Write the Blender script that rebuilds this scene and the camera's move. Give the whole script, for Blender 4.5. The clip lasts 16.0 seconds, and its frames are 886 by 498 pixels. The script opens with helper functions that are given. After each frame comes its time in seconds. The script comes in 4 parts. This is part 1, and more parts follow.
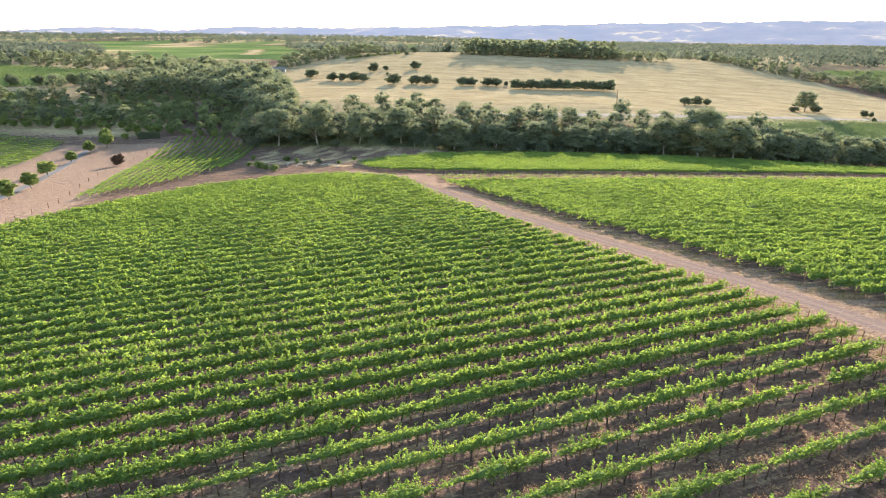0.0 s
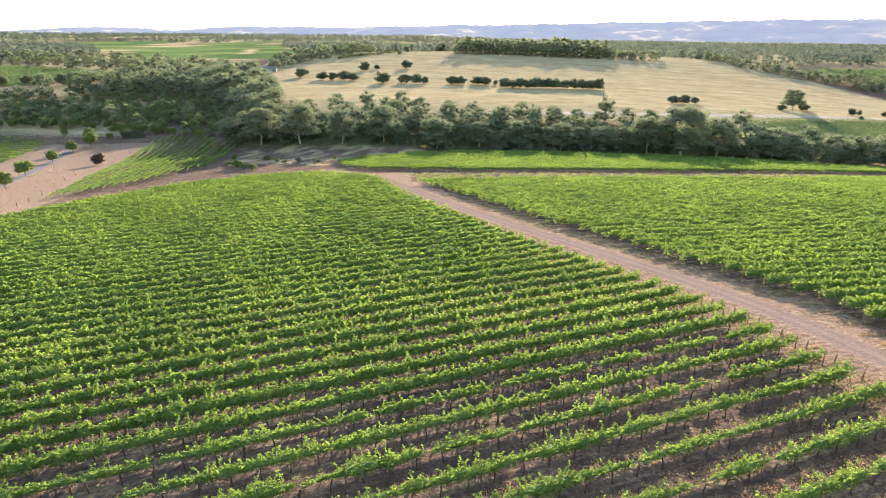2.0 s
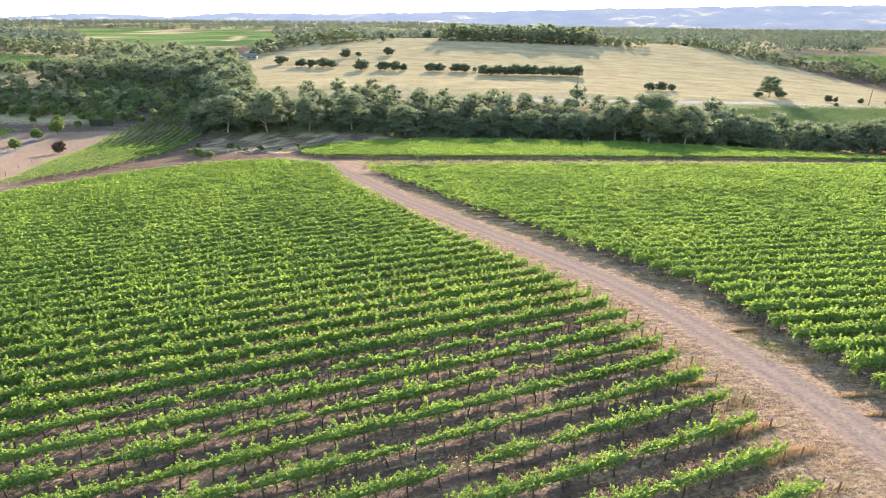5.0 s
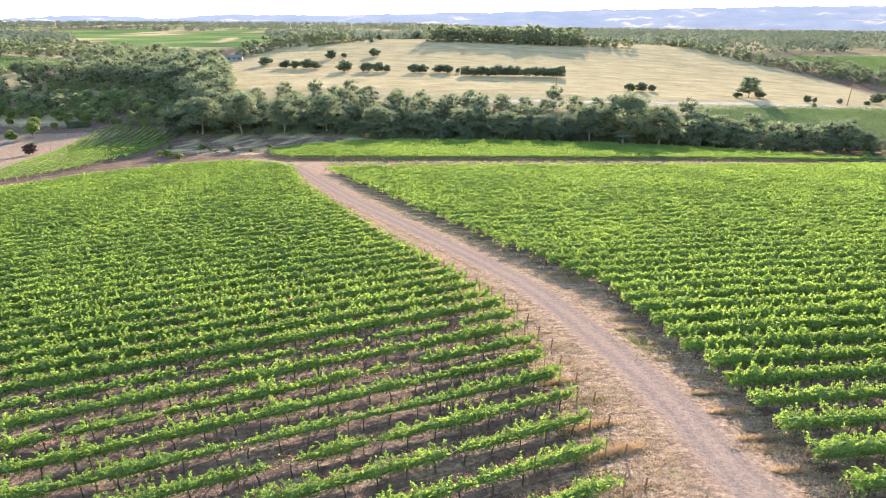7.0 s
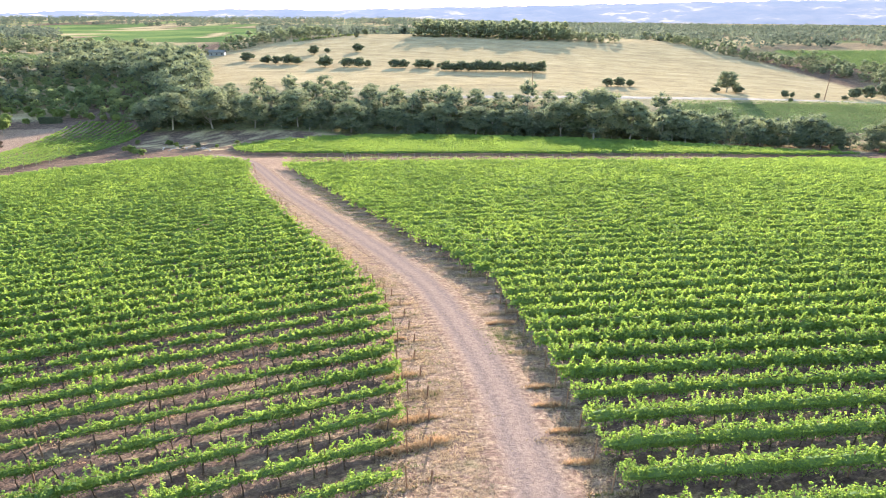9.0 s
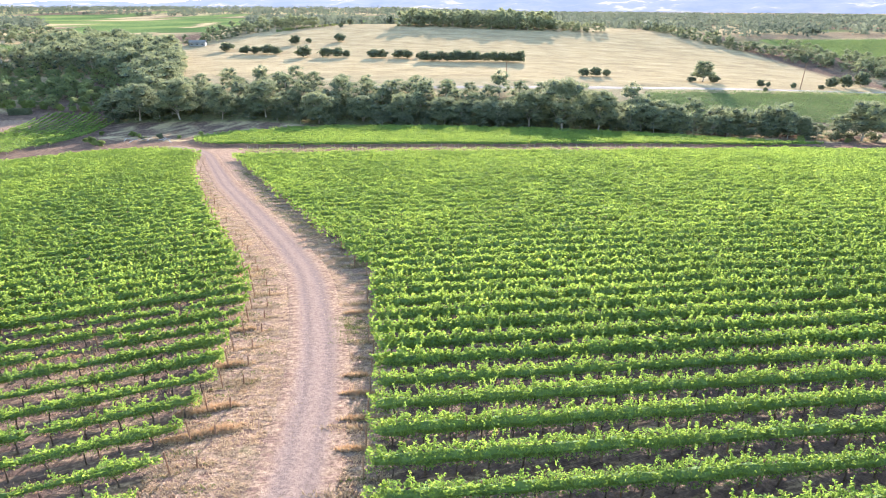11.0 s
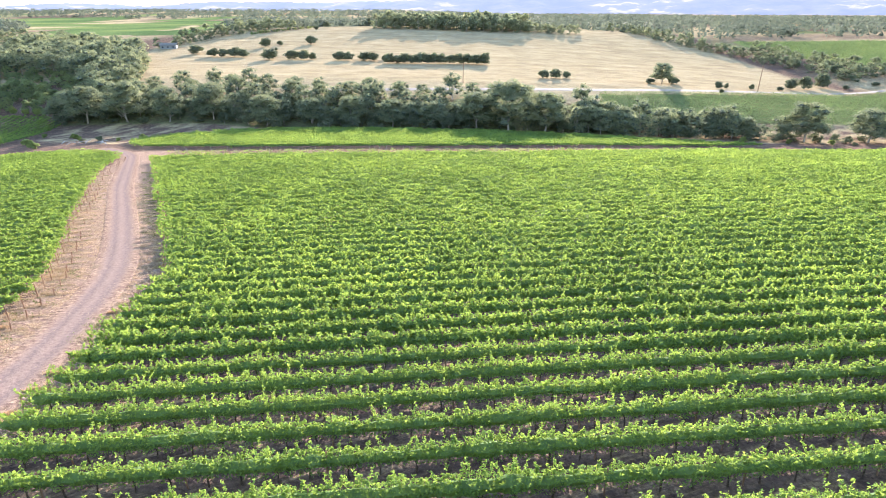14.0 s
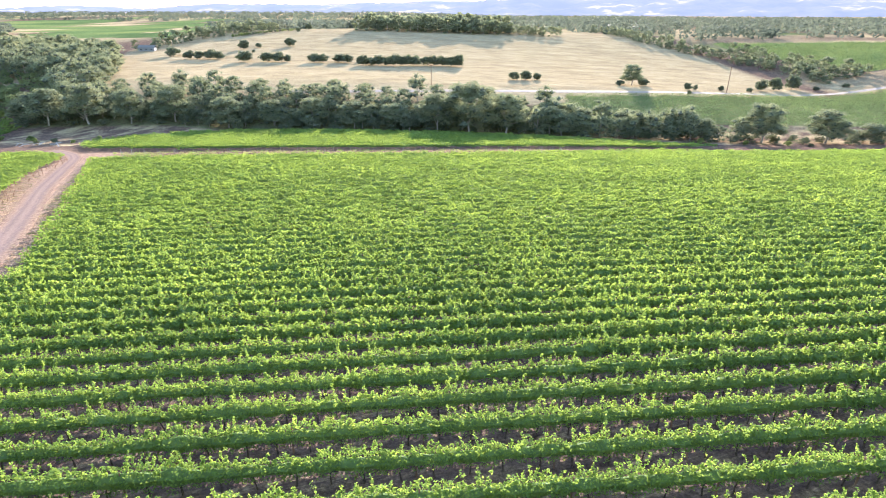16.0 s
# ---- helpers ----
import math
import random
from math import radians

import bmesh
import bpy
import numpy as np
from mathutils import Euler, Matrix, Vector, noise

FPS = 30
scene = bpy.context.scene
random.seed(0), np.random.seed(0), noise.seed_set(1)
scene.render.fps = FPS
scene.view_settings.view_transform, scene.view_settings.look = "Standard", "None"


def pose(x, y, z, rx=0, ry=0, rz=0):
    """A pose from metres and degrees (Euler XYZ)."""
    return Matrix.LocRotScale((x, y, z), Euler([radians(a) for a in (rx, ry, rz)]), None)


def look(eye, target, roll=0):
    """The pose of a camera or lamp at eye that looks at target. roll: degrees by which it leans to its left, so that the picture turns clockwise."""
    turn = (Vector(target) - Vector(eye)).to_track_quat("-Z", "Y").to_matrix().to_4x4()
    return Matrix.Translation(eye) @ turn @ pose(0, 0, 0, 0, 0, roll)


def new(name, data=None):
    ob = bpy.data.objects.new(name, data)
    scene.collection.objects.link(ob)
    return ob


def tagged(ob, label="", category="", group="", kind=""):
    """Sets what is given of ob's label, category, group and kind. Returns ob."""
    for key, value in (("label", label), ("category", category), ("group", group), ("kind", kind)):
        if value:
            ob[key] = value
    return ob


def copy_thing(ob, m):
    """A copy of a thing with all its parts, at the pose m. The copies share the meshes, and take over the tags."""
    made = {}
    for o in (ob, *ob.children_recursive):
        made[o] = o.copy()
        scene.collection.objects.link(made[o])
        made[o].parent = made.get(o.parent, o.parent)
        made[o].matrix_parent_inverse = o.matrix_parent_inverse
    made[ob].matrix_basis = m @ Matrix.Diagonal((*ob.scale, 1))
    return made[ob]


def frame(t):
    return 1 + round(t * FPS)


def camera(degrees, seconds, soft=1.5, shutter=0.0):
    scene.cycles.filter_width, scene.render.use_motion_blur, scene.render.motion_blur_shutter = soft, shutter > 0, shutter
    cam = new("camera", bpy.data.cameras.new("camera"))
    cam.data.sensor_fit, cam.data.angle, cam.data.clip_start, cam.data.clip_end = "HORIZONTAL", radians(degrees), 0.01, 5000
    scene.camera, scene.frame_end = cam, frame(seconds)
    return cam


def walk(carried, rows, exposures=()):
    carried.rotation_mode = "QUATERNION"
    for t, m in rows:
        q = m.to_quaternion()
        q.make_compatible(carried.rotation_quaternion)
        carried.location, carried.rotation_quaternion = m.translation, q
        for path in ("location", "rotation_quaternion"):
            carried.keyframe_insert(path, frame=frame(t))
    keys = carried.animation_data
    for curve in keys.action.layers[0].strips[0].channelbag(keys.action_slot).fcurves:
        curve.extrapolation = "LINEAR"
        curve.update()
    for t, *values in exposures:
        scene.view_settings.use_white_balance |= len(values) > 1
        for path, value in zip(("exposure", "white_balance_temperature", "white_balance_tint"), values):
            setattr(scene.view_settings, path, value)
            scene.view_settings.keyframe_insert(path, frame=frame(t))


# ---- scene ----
# ---------------------------------------------------------------- camera
cam = camera(74.9, 16.0, soft=0.95)
METRES, EYE, TILT, LEAN, TURN = 95.0, 18.32, -20.3, -0.5, 0.0
ROWS = [
    (0.0, 0.0, 0.0, 0.0, 0.0, -0.0, -0.0),
    (0.5, 0.0208, -0.0001, -0.0003, 0.13, -0.02, -0.02),
    (1.0, 0.0415, 0.0003, -0.0008, 0.15, -0.02, -0.01),
    (1.5, 0.0623, 0.0012, -0.0014, 0.13, -0.04, 0.03),
    (2.0, 0.0837, 0.0018, -0.002, 0.11, -0.06, 0.08),
    (2.5, 0.1056, 0.0023, -0.0022, 0.08, -0.08, 0.1),
    (3.0, 0.128, 0.0026, -0.0026, 0.07, -0.07, 0.12),
    (3.1, 0.1325, 0.0026, -0.0026, 0.06, -0.09, 0.13),
    (3.2, 0.137, 0.0026, -0.0027, 0.05, -0.5, 0.14),
    (3.3, 0.1416, 0.0026, -0.0027, 0.04, -1.22, 0.15),
    (3.5, 0.1507, 0.0026, -0.0028, 0.03, -1.3, 0.16),
    (4.0, 0.1742, 0.0026, -0.0032, 0.01, -1.28, 0.17),
    (6.5, 0.3029, -0.0022, -0.0048, -0.15, -1.15, 0.28),
    (7.0, 0.331, -0.003, -0.0049, -0.2, -1.13, 0.33),
    (7.5, 0.3598, -0.0035, -0.005, -0.26, -1.11, 0.35),
    (8.0, 0.3897, -0.0038, -0.0053, -0.31, -1.09, 0.39),
    (10.5, 0.5561, -0.0099, -0.0072, -0.47, -2.5, 0.57),
    (11.0, 0.5918, -0.0113, -0.0076, -0.51, -2.49, 0.61),
    (11.5, 0.6285, -0.0129, -0.0078, -0.56, -2.48, 0.62),
    (12.0, 0.6661, -0.0141, -0.0086, -0.57, -2.45, 0.66),
    (12.5, 0.7045, -0.016, -0.0094, -0.61, -2.42, 0.67),
    (13.0, 0.744, -0.018, -0.0105, -0.63, -2.38, 0.71),
    (13.5, 0.7843, -0.0203, -0.0113, -0.65, -2.35, 0.72),
    (14.0, 0.8255, -0.0223, -0.0123, -0.65, -2.3, 0.75),
    (14.5, 0.8675, -0.0245, -0.0133, -0.66, -2.25, 0.78),
    (15.0, 0.9104, -0.0262, -0.0146, -0.69, -2.21, 0.79),
    (15.5, 0.9544, -0.0283, -0.0158, -0.73, -2.16, 0.82),
    (16.0, 0.9991, -0.0301, -0.0171, -0.76, -2.12, 0.85),
]
walk(cam, [(t, pose(0, 0, EYE, TILT, LEAN, TURN) @ pose(METRES * x, METRES * y, METRES * z, 90 + pitch, roll, yaw)) for t, x, y, z, yaw, pitch, roll in ROWS],
     exposures=[(0.0, 2.24, 7000, 15), (3.1, 2.24, 7000, 14), (3.4, 2.22, 6750, 11), (4.2, 2.26, 6750, 11), (6.3, 2.46, 6700, 14), (8.0, 2.47, 6650, 14), (11.0, 2.64, 6300, 18), (16.0, 2.62, 6250, 21)])

# ---------------------------------------------------------------- world and sun
SUN_AZ, SUN_EL = 10.0, 13.8
world = bpy.data.worlds.new("sky")
scene.world = world
world.use_nodes = True
wn = world.node_tree.nodes
sky = wn.new("ShaderNodeTexSky")
sky.sky_type = "NISHITA"
sky.sun_disc = False
sky.sun_elevation, sky.sun_rotation = radians(SUN_EL), radians(SUN_AZ)
sky.air_density, sky.dust_density, sky.ozone_density = 1.3, 0.6, 2.5
wn["Background"].inputs["Strength"].default_value = 0.15
world.node_tree.links.new(sky.outputs[0], wn["Background"].inputs["Color"])
sun = new("sun", bpy.data.lights.new("sun", "SUN"))
sun.data.energy, sun.data.angle, sun.data.color = 3.7, radians(0.6), (1.0, 0.94, 0.86)
sun.matrix_world = look((math.sin(radians(SUN_AZ)) * math.cos(radians(SUN_EL)) * 100,
                         math.cos(radians(SUN_AZ)) * math.cos(radians(SUN_EL)) * 100, math.sin(radians(SUN_EL)) * 100), (0, 0, 0))


# ---------------------------------------------------------------- materials
def material(name):
    m = bpy.data.materials.new(name)
    m.use_nodes = True
    m.node_tree.nodes.clear()
    return m, m.node_tree.nodes, m.node_tree.links


def ramp(nodes, links, source, stops):
    r = nodes.new("ShaderNodeValToRGB")
    el = r.color_ramp.elements
    while len(el) < len(stops):
        el.new(0.5)
    for e, (p, col) in zip(el, stops):
        e.position, e.color = p, (*col, 1)
    links.new(source, r.inputs[0])
    return r.outputs[0]


def noise_tex(nodes, links, scale, detail=4.0, rough=0.55, stretch=None, turn=0.0):
    co = nodes.new("ShaderNodeNewGeometry").outputs["Position"]
    if stretch:
        mp = nodes.new("ShaderNodeMapping")
        mp.inputs["Scale"].default_value = stretch
        if turn:
            rot = nodes.new("ShaderNodeMapping")
            rot.inputs["Rotation"].default_value = (0, 0, radians(-turn))
            links.new(co, rot.inputs[0])
            co = rot.outputs[0]
        links.new(co, mp.inputs[0])
        co = mp.outputs[0]
    n = nodes.new("ShaderNodeTexNoise")
    n.inputs["Scale"].default_value, n.inputs["Detail"].default_value, n.inputs["Roughness"].default_value = scale, detail, rough
    links.new(co, n.inputs["Vector"])
    return n.outputs["Fac"]


def mix(nodes, links, fac, a, b, mode="MIX"):
    x = nodes.new("ShaderNodeMix")
    x.data_type, x.blend_type = "RGBA", mode
    for sock, v in ((x.inputs[0], fac), (x.inputs[6], a), (x.inputs[7], b)):
        if isinstance(v, (int, float)):
            sock.default_value = v
        elif isinstance(v, tuple):
            sock.default_value = (*v, 1)
        else:
            links.new(v, sock)
    return x.outputs[2]


def surface(nodes, links, colour, rough, bump=None, depth=0.1, metal=0.0, spec=0.08):
    p = nodes.new("ShaderNodeBsdfPrincipled")
    out = nodes.new("ShaderNodeOutputMaterial")
    if isinstance(colour, tuple):
        p.inputs["Base Color"].default_value = (*colour, 1)
    else:
        links.new(colour, p.inputs["Base Color"])
    p.inputs["Roughness"].default_value, p.inputs["Metallic"].default_value = rough, metal
    p.inputs["Specular IOR Level"].default_value = spec
    if bump is not None:
        b = nodes.new("ShaderNodeBump")
        b.inputs["Distance"].default_value = depth
        links.new(bump, b.inputs["Height"])
        links.new(b.outputs[0], p.inputs["Normal"])
    links.new(p.outputs[0], out.inputs[0])
    return p, out


def leaf_material(name, dark, mid, light, through_col, share, patch=0.12):
    """Leaves: reflecting and letting light through, varied leaf by leaf and in patches."""
    m, n, k = material(name)
    isl = n.new("ShaderNodeNewGeometry").outputs["Random Per Island"]
    col = ramp(n, k, isl, [(0.0, dark), (0.55, mid), (1.0, light)])
    big = noise_tex(n, k, patch, 3)
    tone = ramp(n, k, big, [(0.3, (0.72, 0.76, 0.70)), (0.7, (1.15, 1.12, 0.95))])
    col = mix(n, k, 1.0, col, tone, "MULTIPLY")
    p, out = surface(n, k, col, 0.75, spec=0.03)
    tr = n.new("ShaderNodeBsdfTranslucent")
    k.new(mix(n, k, 1.0, tone, through_col, "MULTIPLY"), tr.inputs["Color"])
    ms = n.new("ShaderNodeMixShader")
    ms.inputs[0].default_value = share
    k.new(p.outputs[0], ms.inputs[1])
    k.new(tr.outputs[0], ms.inputs[2])
    k.new(ms.outputs[0], out.inputs[0])
    return m


def rough_material(name, stops, scale, rough=0.9, depth=0.05, stretch=None, fine=None):
    m, n, k = material(name)
    f = noise_tex(n, k, scale, 5, 0.6, stretch)
    col = ramp(n, k, f, stops)
    if fine:
        g = noise_tex(n, k, fine, 3, 0.6)
        col = mix(n, k, 1.0, col, ramp(n, k, g, [(0.3, (0.75, 0.75, 0.75)), (0.7, (1.2, 1.2, 1.2))]), "MULTIPLY")
    surface(n, k, col, rough, f, depth)
    return m


VINE_LEAF = leaf_material("vine_leaf", (0.092, 0.150, 0.047), (0.118, 0.186, 0.058), (0.148, 0.222, 0.072), (0.39, 0.51, 0.095), 0.36, 0.06)
# Duller than the outer leaves: some canopy shade is put into the colour.
VINE_CORE = leaf_material("vine_shade_leaf", (0.088, 0.134, 0.058), (0.110, 0.164, 0.070), (0.136, 0.196, 0.084), (0.28, 0.38, 0.10), 0.26, 2.5)
# Crown shade is put into this dark colour of the lumps inside.
TREE_SHADE_CORE = rough_material("tree_shade_core", [(0.3, (0.075, 0.085, 0.062)), (0.7, (0.115, 0.13, 0.09))], 1.5, 0.9, 0.3)
GUM_LEAF = leaf_material("gum_leaf", (0.115, 0.130, 0.09), (0.155, 0.172, 0.118), (0.195, 0.212, 0.148), (0.30, 0.32, 0.18), 0.42, 0.03)
EDGE_LEAF = leaf_material("edge_leaf", (0.11, 0.135, 0.07), (0.145, 0.172, 0.09), (0.185, 0.215, 0.115), (0.36, 0.40, 0.18), 0.46, 0.04)
DARK_LEAF = leaf_material("dark_leaf", (0.078, 0.088, 0.066), (0.104, 0.117, 0.082), (0.135, 0.15, 0.10), (0.20, 0.215, 0.125), 0.38, 0.03)
BRIGHT_LEAF = leaf_material("bright_leaf", (0.10, 0.13, 0.05), (0.135, 0.17, 0.065), (0.175, 0.21, 0.085), (0.38, 0.43, 0.14), 0.45, 0.05)
# Distance haze is put into these greyer, bluer leaf colours.
HAZED_LEAF = leaf_material("hazed_leaf", (0.066, 0.079, 0.071), (0.084, 0.098, 0.086), (0.105, 0.121, 0.104), (0.15, 0.17, 0.13), 0.35, 0.01)
FIELD_LEAF = leaf_material("field_leaf", (0.075, 0.108, 0.055), (0.092, 0.13, 0.063), (0.11, 0.152, 0.074), (0.19, 0.25, 0.09), 0.3, 0.02)
RED_LEAF = leaf_material("red_leaf", (0.055, 0.038, 0.034), (0.08, 0.052, 0.044), (0.11, 0.072, 0.058), (0.15, 0.09, 0.06), 0.3, 0.05)
BARK = rough_material("bark", [(0.3, (0.18, 0.15, 0.12)), (0.7, (0.40, 0.35, 0.29))], 1.2, 0.9, 0.05, (1, 1, 0.25), 9.0)
VINE_WOOD = rough_material("vine_wood", [(0.3, (0.05, 0.035, 0.025)), (0.7, (0.13, 0.09, 0.065))], 8.0, 0.9, 0.02)
POST_WOOD = rough_material("post_wood", [(0.3, (0.15, 0.08, 0.05)), (0.7, (0.31, 0.18, 0.11))], 5.0, 0.85, 0.01, (1, 1, 0.1))
POST_PALE = rough_material("post_pale", [(0.3, (0.17, 0.15, 0.125)), (0.7, (0.30, 0.265, 0.22))], 5.0, 0.85, 0.01, (1, 1, 0.1))
STRAW = leaf_material("straw", (0.31, 0.215, 0.145), (0.41, 0.29, 0.20), (0.51, 0.38, 0.275), (0.40, 0.28, 0.19), 0.3, 0.3)


def bare_colour(n, k, b, c):
    """Pinkish bare earth under streaks and clumps of straw litter, with sparse weeds."""
    streak = noise_tex(n, k, 1.0, 6, 0.7, (0.8, 2.6, 1))
    earth = ramp(n, k, b, [(0.25, (0.152, 0.095, 0.074)), (0.75, (0.235, 0.152, 0.116))])
    litter = ramp(n, k, c, [(0.25, (0.23, 0.153, 0.106)), (0.75, (0.38, 0.268, 0.186))])
    bare = mix(n, k, ramp(n, k, streak, [(0.40, (0, 0, 0)), (0.56, (1, 1, 1))]), earth, litter)
    clump = noise_tex(n, k, 2.2, 5, 0.75, (1.0, 2.2, 1))
    bare = mix(n, k, 1.0, bare, ramp(n, k, clump, [(0.36, (0.66, 0.62, 0.60)), (0.50, (1.0, 1.0, 1.0)), (0.66, (1.22, 1.22, 1.20))]), "MULTIPLY")
    weed = noise_tex(n, k, 0.22, 5, 0.7)
    return mix(n, k, ramp(n, k, weed, [(0.60, (0, 0, 0)), (0.72, (0.390, 0.390, 0.390))]), bare, (0.15, 0.15, 0.06))


def ground_material():
    """Bare and straw-covered soil; the sheet's own zone values choose between soil, dry grass and green pasture."""
    m, n, k = material("ground")
    at = n.new("ShaderNodeAttribute")
    at.attribute_name = "zone"
    sep = n.new("ShaderNodeSeparateColor")
    k.new(at.outputs["Color"], sep.inputs[0])
    a, b, c = noise_tex(n, k, 0.08, 6, 0.6), noise_tex(n, k, 0.9, 5, 0.65), noise_tex(n, k, 3.5, 6, 0.7)
    soil = mix(n, k, a, ramp(n, k, b, [(0.3, (0.070, 0.046, 0.040)), (0.7, (0.130, 0.086, 0.072))]),
               ramp(n, k, b, [(0.3, (0.085, 0.055, 0.046)), (0.65, (0.215, 0.138, 0.092))]))
    rows = noise_tex(n, k, 1.0, 6, 0.7, (0.22, 1.5, 1), 21.0)
    soil = mix(n, k, ramp(n, k, rows, [(0.50, (0, 0, 0)), (0.62, (0.8, 0.8, 0.8))]), soil, ramp(n, k, c, [(0.3, (0.17, 0.115, 0.075)), (0.7, (0.36, 0.25, 0.15))]))
    soil = mix(n, k, ramp(n, k, rows, [(0.34, (0.45, 0.45, 0.45)), (0.44, (0, 0, 0))]), soil, (0.075, 0.062, 0.055))
    dry = mix(n, k, ramp(n, k, a, [(0.35, (0, 0, 0)), (0.65, (1, 1, 1))]),
              ramp(n, k, b, [(0.25, (0.285, 0.21, 0.118)), (0.75, (0.39, 0.298, 0.175))]),
              ramp(n, k, b, [(0.25, (0.34, 0.255, 0.148)), (0.75, (0.46, 0.36, 0.22))]))
    dry = mix(n, k, 1.0, dry, ramp(n, k, noise_tex(n, k, 0.10, 8, 0.75, (0.45, 1.0, 1)), [(0.32, (0.72, 0.70, 0.68)), (0.68, (1.2, 1.2, 1.14))]), "MULTIPLY")
    green = ramp(n, k, b, [(0.3, (0.095, 0.135, 0.05)), (0.7, (0.14, 0.185, 0.066))])
    green = mix(n, k, 1.0, green, ramp(n, k, noise_tex(n, k, 0.007, 3, 0.5, (1.0, 1.2, 1), 14.0), [(0.36, (0.72, 0.78, 0.80)), (0.48, (1.0, 1.0, 1.0)), (0.60, (1.45, 1.22, 1.15))]), "MULTIPLY")
    bare = bare_colour(n, k, b, c)

    def edge(v):
        add = n.new("ShaderNodeMath")
        add.operation = "MULTIPLY_ADD"
        k.new(b, add.inputs[0])
        add.inputs[1].default_value = 0.5
        k.new(v, add.inputs[2])
        return ramp(n, k, add.outputs[0], [(0.62, (0, 0, 0)), (0.88, (1, 1, 1))])
    col = mix(n, k, edge(sep.outputs[0]), soil, dry)
    col = mix(n, k, edge(sep.outputs[1]), col, green)
    col = mix(n, k, edge(sep.outputs[2]), col, bare)
    col = mix(n, k, 1.0, col, ramp(n, k, c, [(0.3, (0.56, 0.56, 0.57)), (0.7, (1.36, 1.36, 1.35))]), "MULTIPLY")
    surface(n, k, col, 0.95, c, 0.25, spec=0.0)
    return m


GROUND = ground_material()


# ---------------------------------------------------------------- mesh helpers
def mesh_of(name, verts, faces, mat, smooth=False):
    """A mesh from arrays: faces is (n, 3) or (n, 4)."""
    me = bpy.data.meshes.new(name)
    verts, faces = np.asarray(verts, np.float32), np.asarray(faces, np.int32)
    w = faces.shape[1]
    me.vertices.add(len(verts))
    me.vertices.foreach_set("co", verts.ravel())
    me.loops.add(faces.size)
    me.loops.foreach_set("vertex_index", faces.ravel())
    me.polygons.add(len(faces))
    me.polygons.foreach_set("loop_start", np.arange(0, faces.size, w, dtype=np.int32))
    me.polygons.foreach_set("use_smooth", np.full(len(faces), smooth))
    me.materials.append(mat)
    me.update(calc_edges=True)
    return me


def join(*chunks):
    """Chunks of (verts, faces) of one face width as one."""
    vs, fs, n = [], [], 0
    for v, f in chunks:
        vs.append(v)
        fs.append(np.asarray(f) + n)
        n += len(v)
    return np.concatenate(vs), np.concatenate(fs)


def part(name, me, parent, label=""):
    ob = new(name, me)
    ob.parent = parent
    return tagged(ob, label)


def thing(name, label, category, group="", at=None):
    ob = new(name)
    ob.empty_display_size = 0.2
    if at is not None:
        ob.matrix_basis = at
    return tagged(ob, label, category, group)


def smooth(a, b, v):
    u = np.clip((np.asarray(v, float) - a) / (b - a), 0, 1)
    return u * u * (3 - 2 * u)


def soft(v, a, b, k):
    return a + k * np.logaddexp(0, (v - a) / k) - k * np.logaddexp(0, (v - b) / k)


def ripple(x, y, seed, scale):
    """Smooth cheap noise, about -1 to 1, over arrays."""
    r = np.random.default_rng(seed)
    z = np.zeros(np.broadcast(np.asarray(x), np.asarray(y)).shape)
    for i in range(7):
        ang, f, ph = r.uniform(0, 6.283), r.uniform(0.6, 2.2) / scale, r.uniform(0, 6.283)
        z = z + np.sin((x * math.cos(ang) + y * math.sin(ang)) * f * 6.283 + ph + 1.3 * np.sin((x * math.sin(ang) - y * math.cos(ang)) * f * 4 + ph * 2))
    return z / 3.6


def ground(x, y):
    """Height of the land: a vineyard slope, the creek's hollow, the pasture hill, the plain beyond."""
    x, y = np.asarray(x, float), np.asarray(y, float)
    u, v = soft(x, -170, 190, 20.0) / 100, soft(y, -40, 225, 8.0) / 100
    n = -4.603 + 5.046 * u - 11.049 * v - 1.388 * u * u - 2.22 * u * v + 1.365 * v * v - 0.484 * v ** 3
    n = n - 1.6 * np.exp(-((x + 80) / 28) ** 2 - ((y - 160) / 35) ** 2)
    u, v = soft(x, -160, 330, 20.0) / 100, (soft(y, 300, 610, 15.0) - 450) / 100
    f = -12.412 - 0.241 * u + 5.478 * v - 0.99 * u * u + 0.507 * u * v + 1.907 * v * v
    f = f + (-7.0 - f) * np.maximum(smooth(640, 800, y), np.maximum(smooth(300, 520, x), 1 - smooth(-330, -150, x)))
    f = f + smooth(700, 2000, y) * (3.0 * ripple(x, y, 3, 900) - 2.0)
    f = f + 15.0 * smooth(1250, 2100, y) * (1 - smooth(-200, 500, x))
    n = n - 4.0 * np.exp(-((y - 258) / 14) ** 2) * smooth(-25, 15, x) * (1 - smooth(185, 225, x))
    w = 1 - smooth(-110, -70, x)
    return n + (f - n) * smooth(0, 1, (y - 228 - 22 * w) / (107 + 38 * w))


def inside(poly, x, y):
    x, y = np.asarray(x), np.asarray(y)
    hit = np.zeros(x.shape, bool)
    for (ax, ay), (bx, by) in zip(poly, poly[1:] + poly[:1]):
        cross = (ay > y) != (by > y)
        hit ^= cross & (x < (bx - ax) * (y - ay) / ((by - ay) or 1e-9) + ax)
    return hit


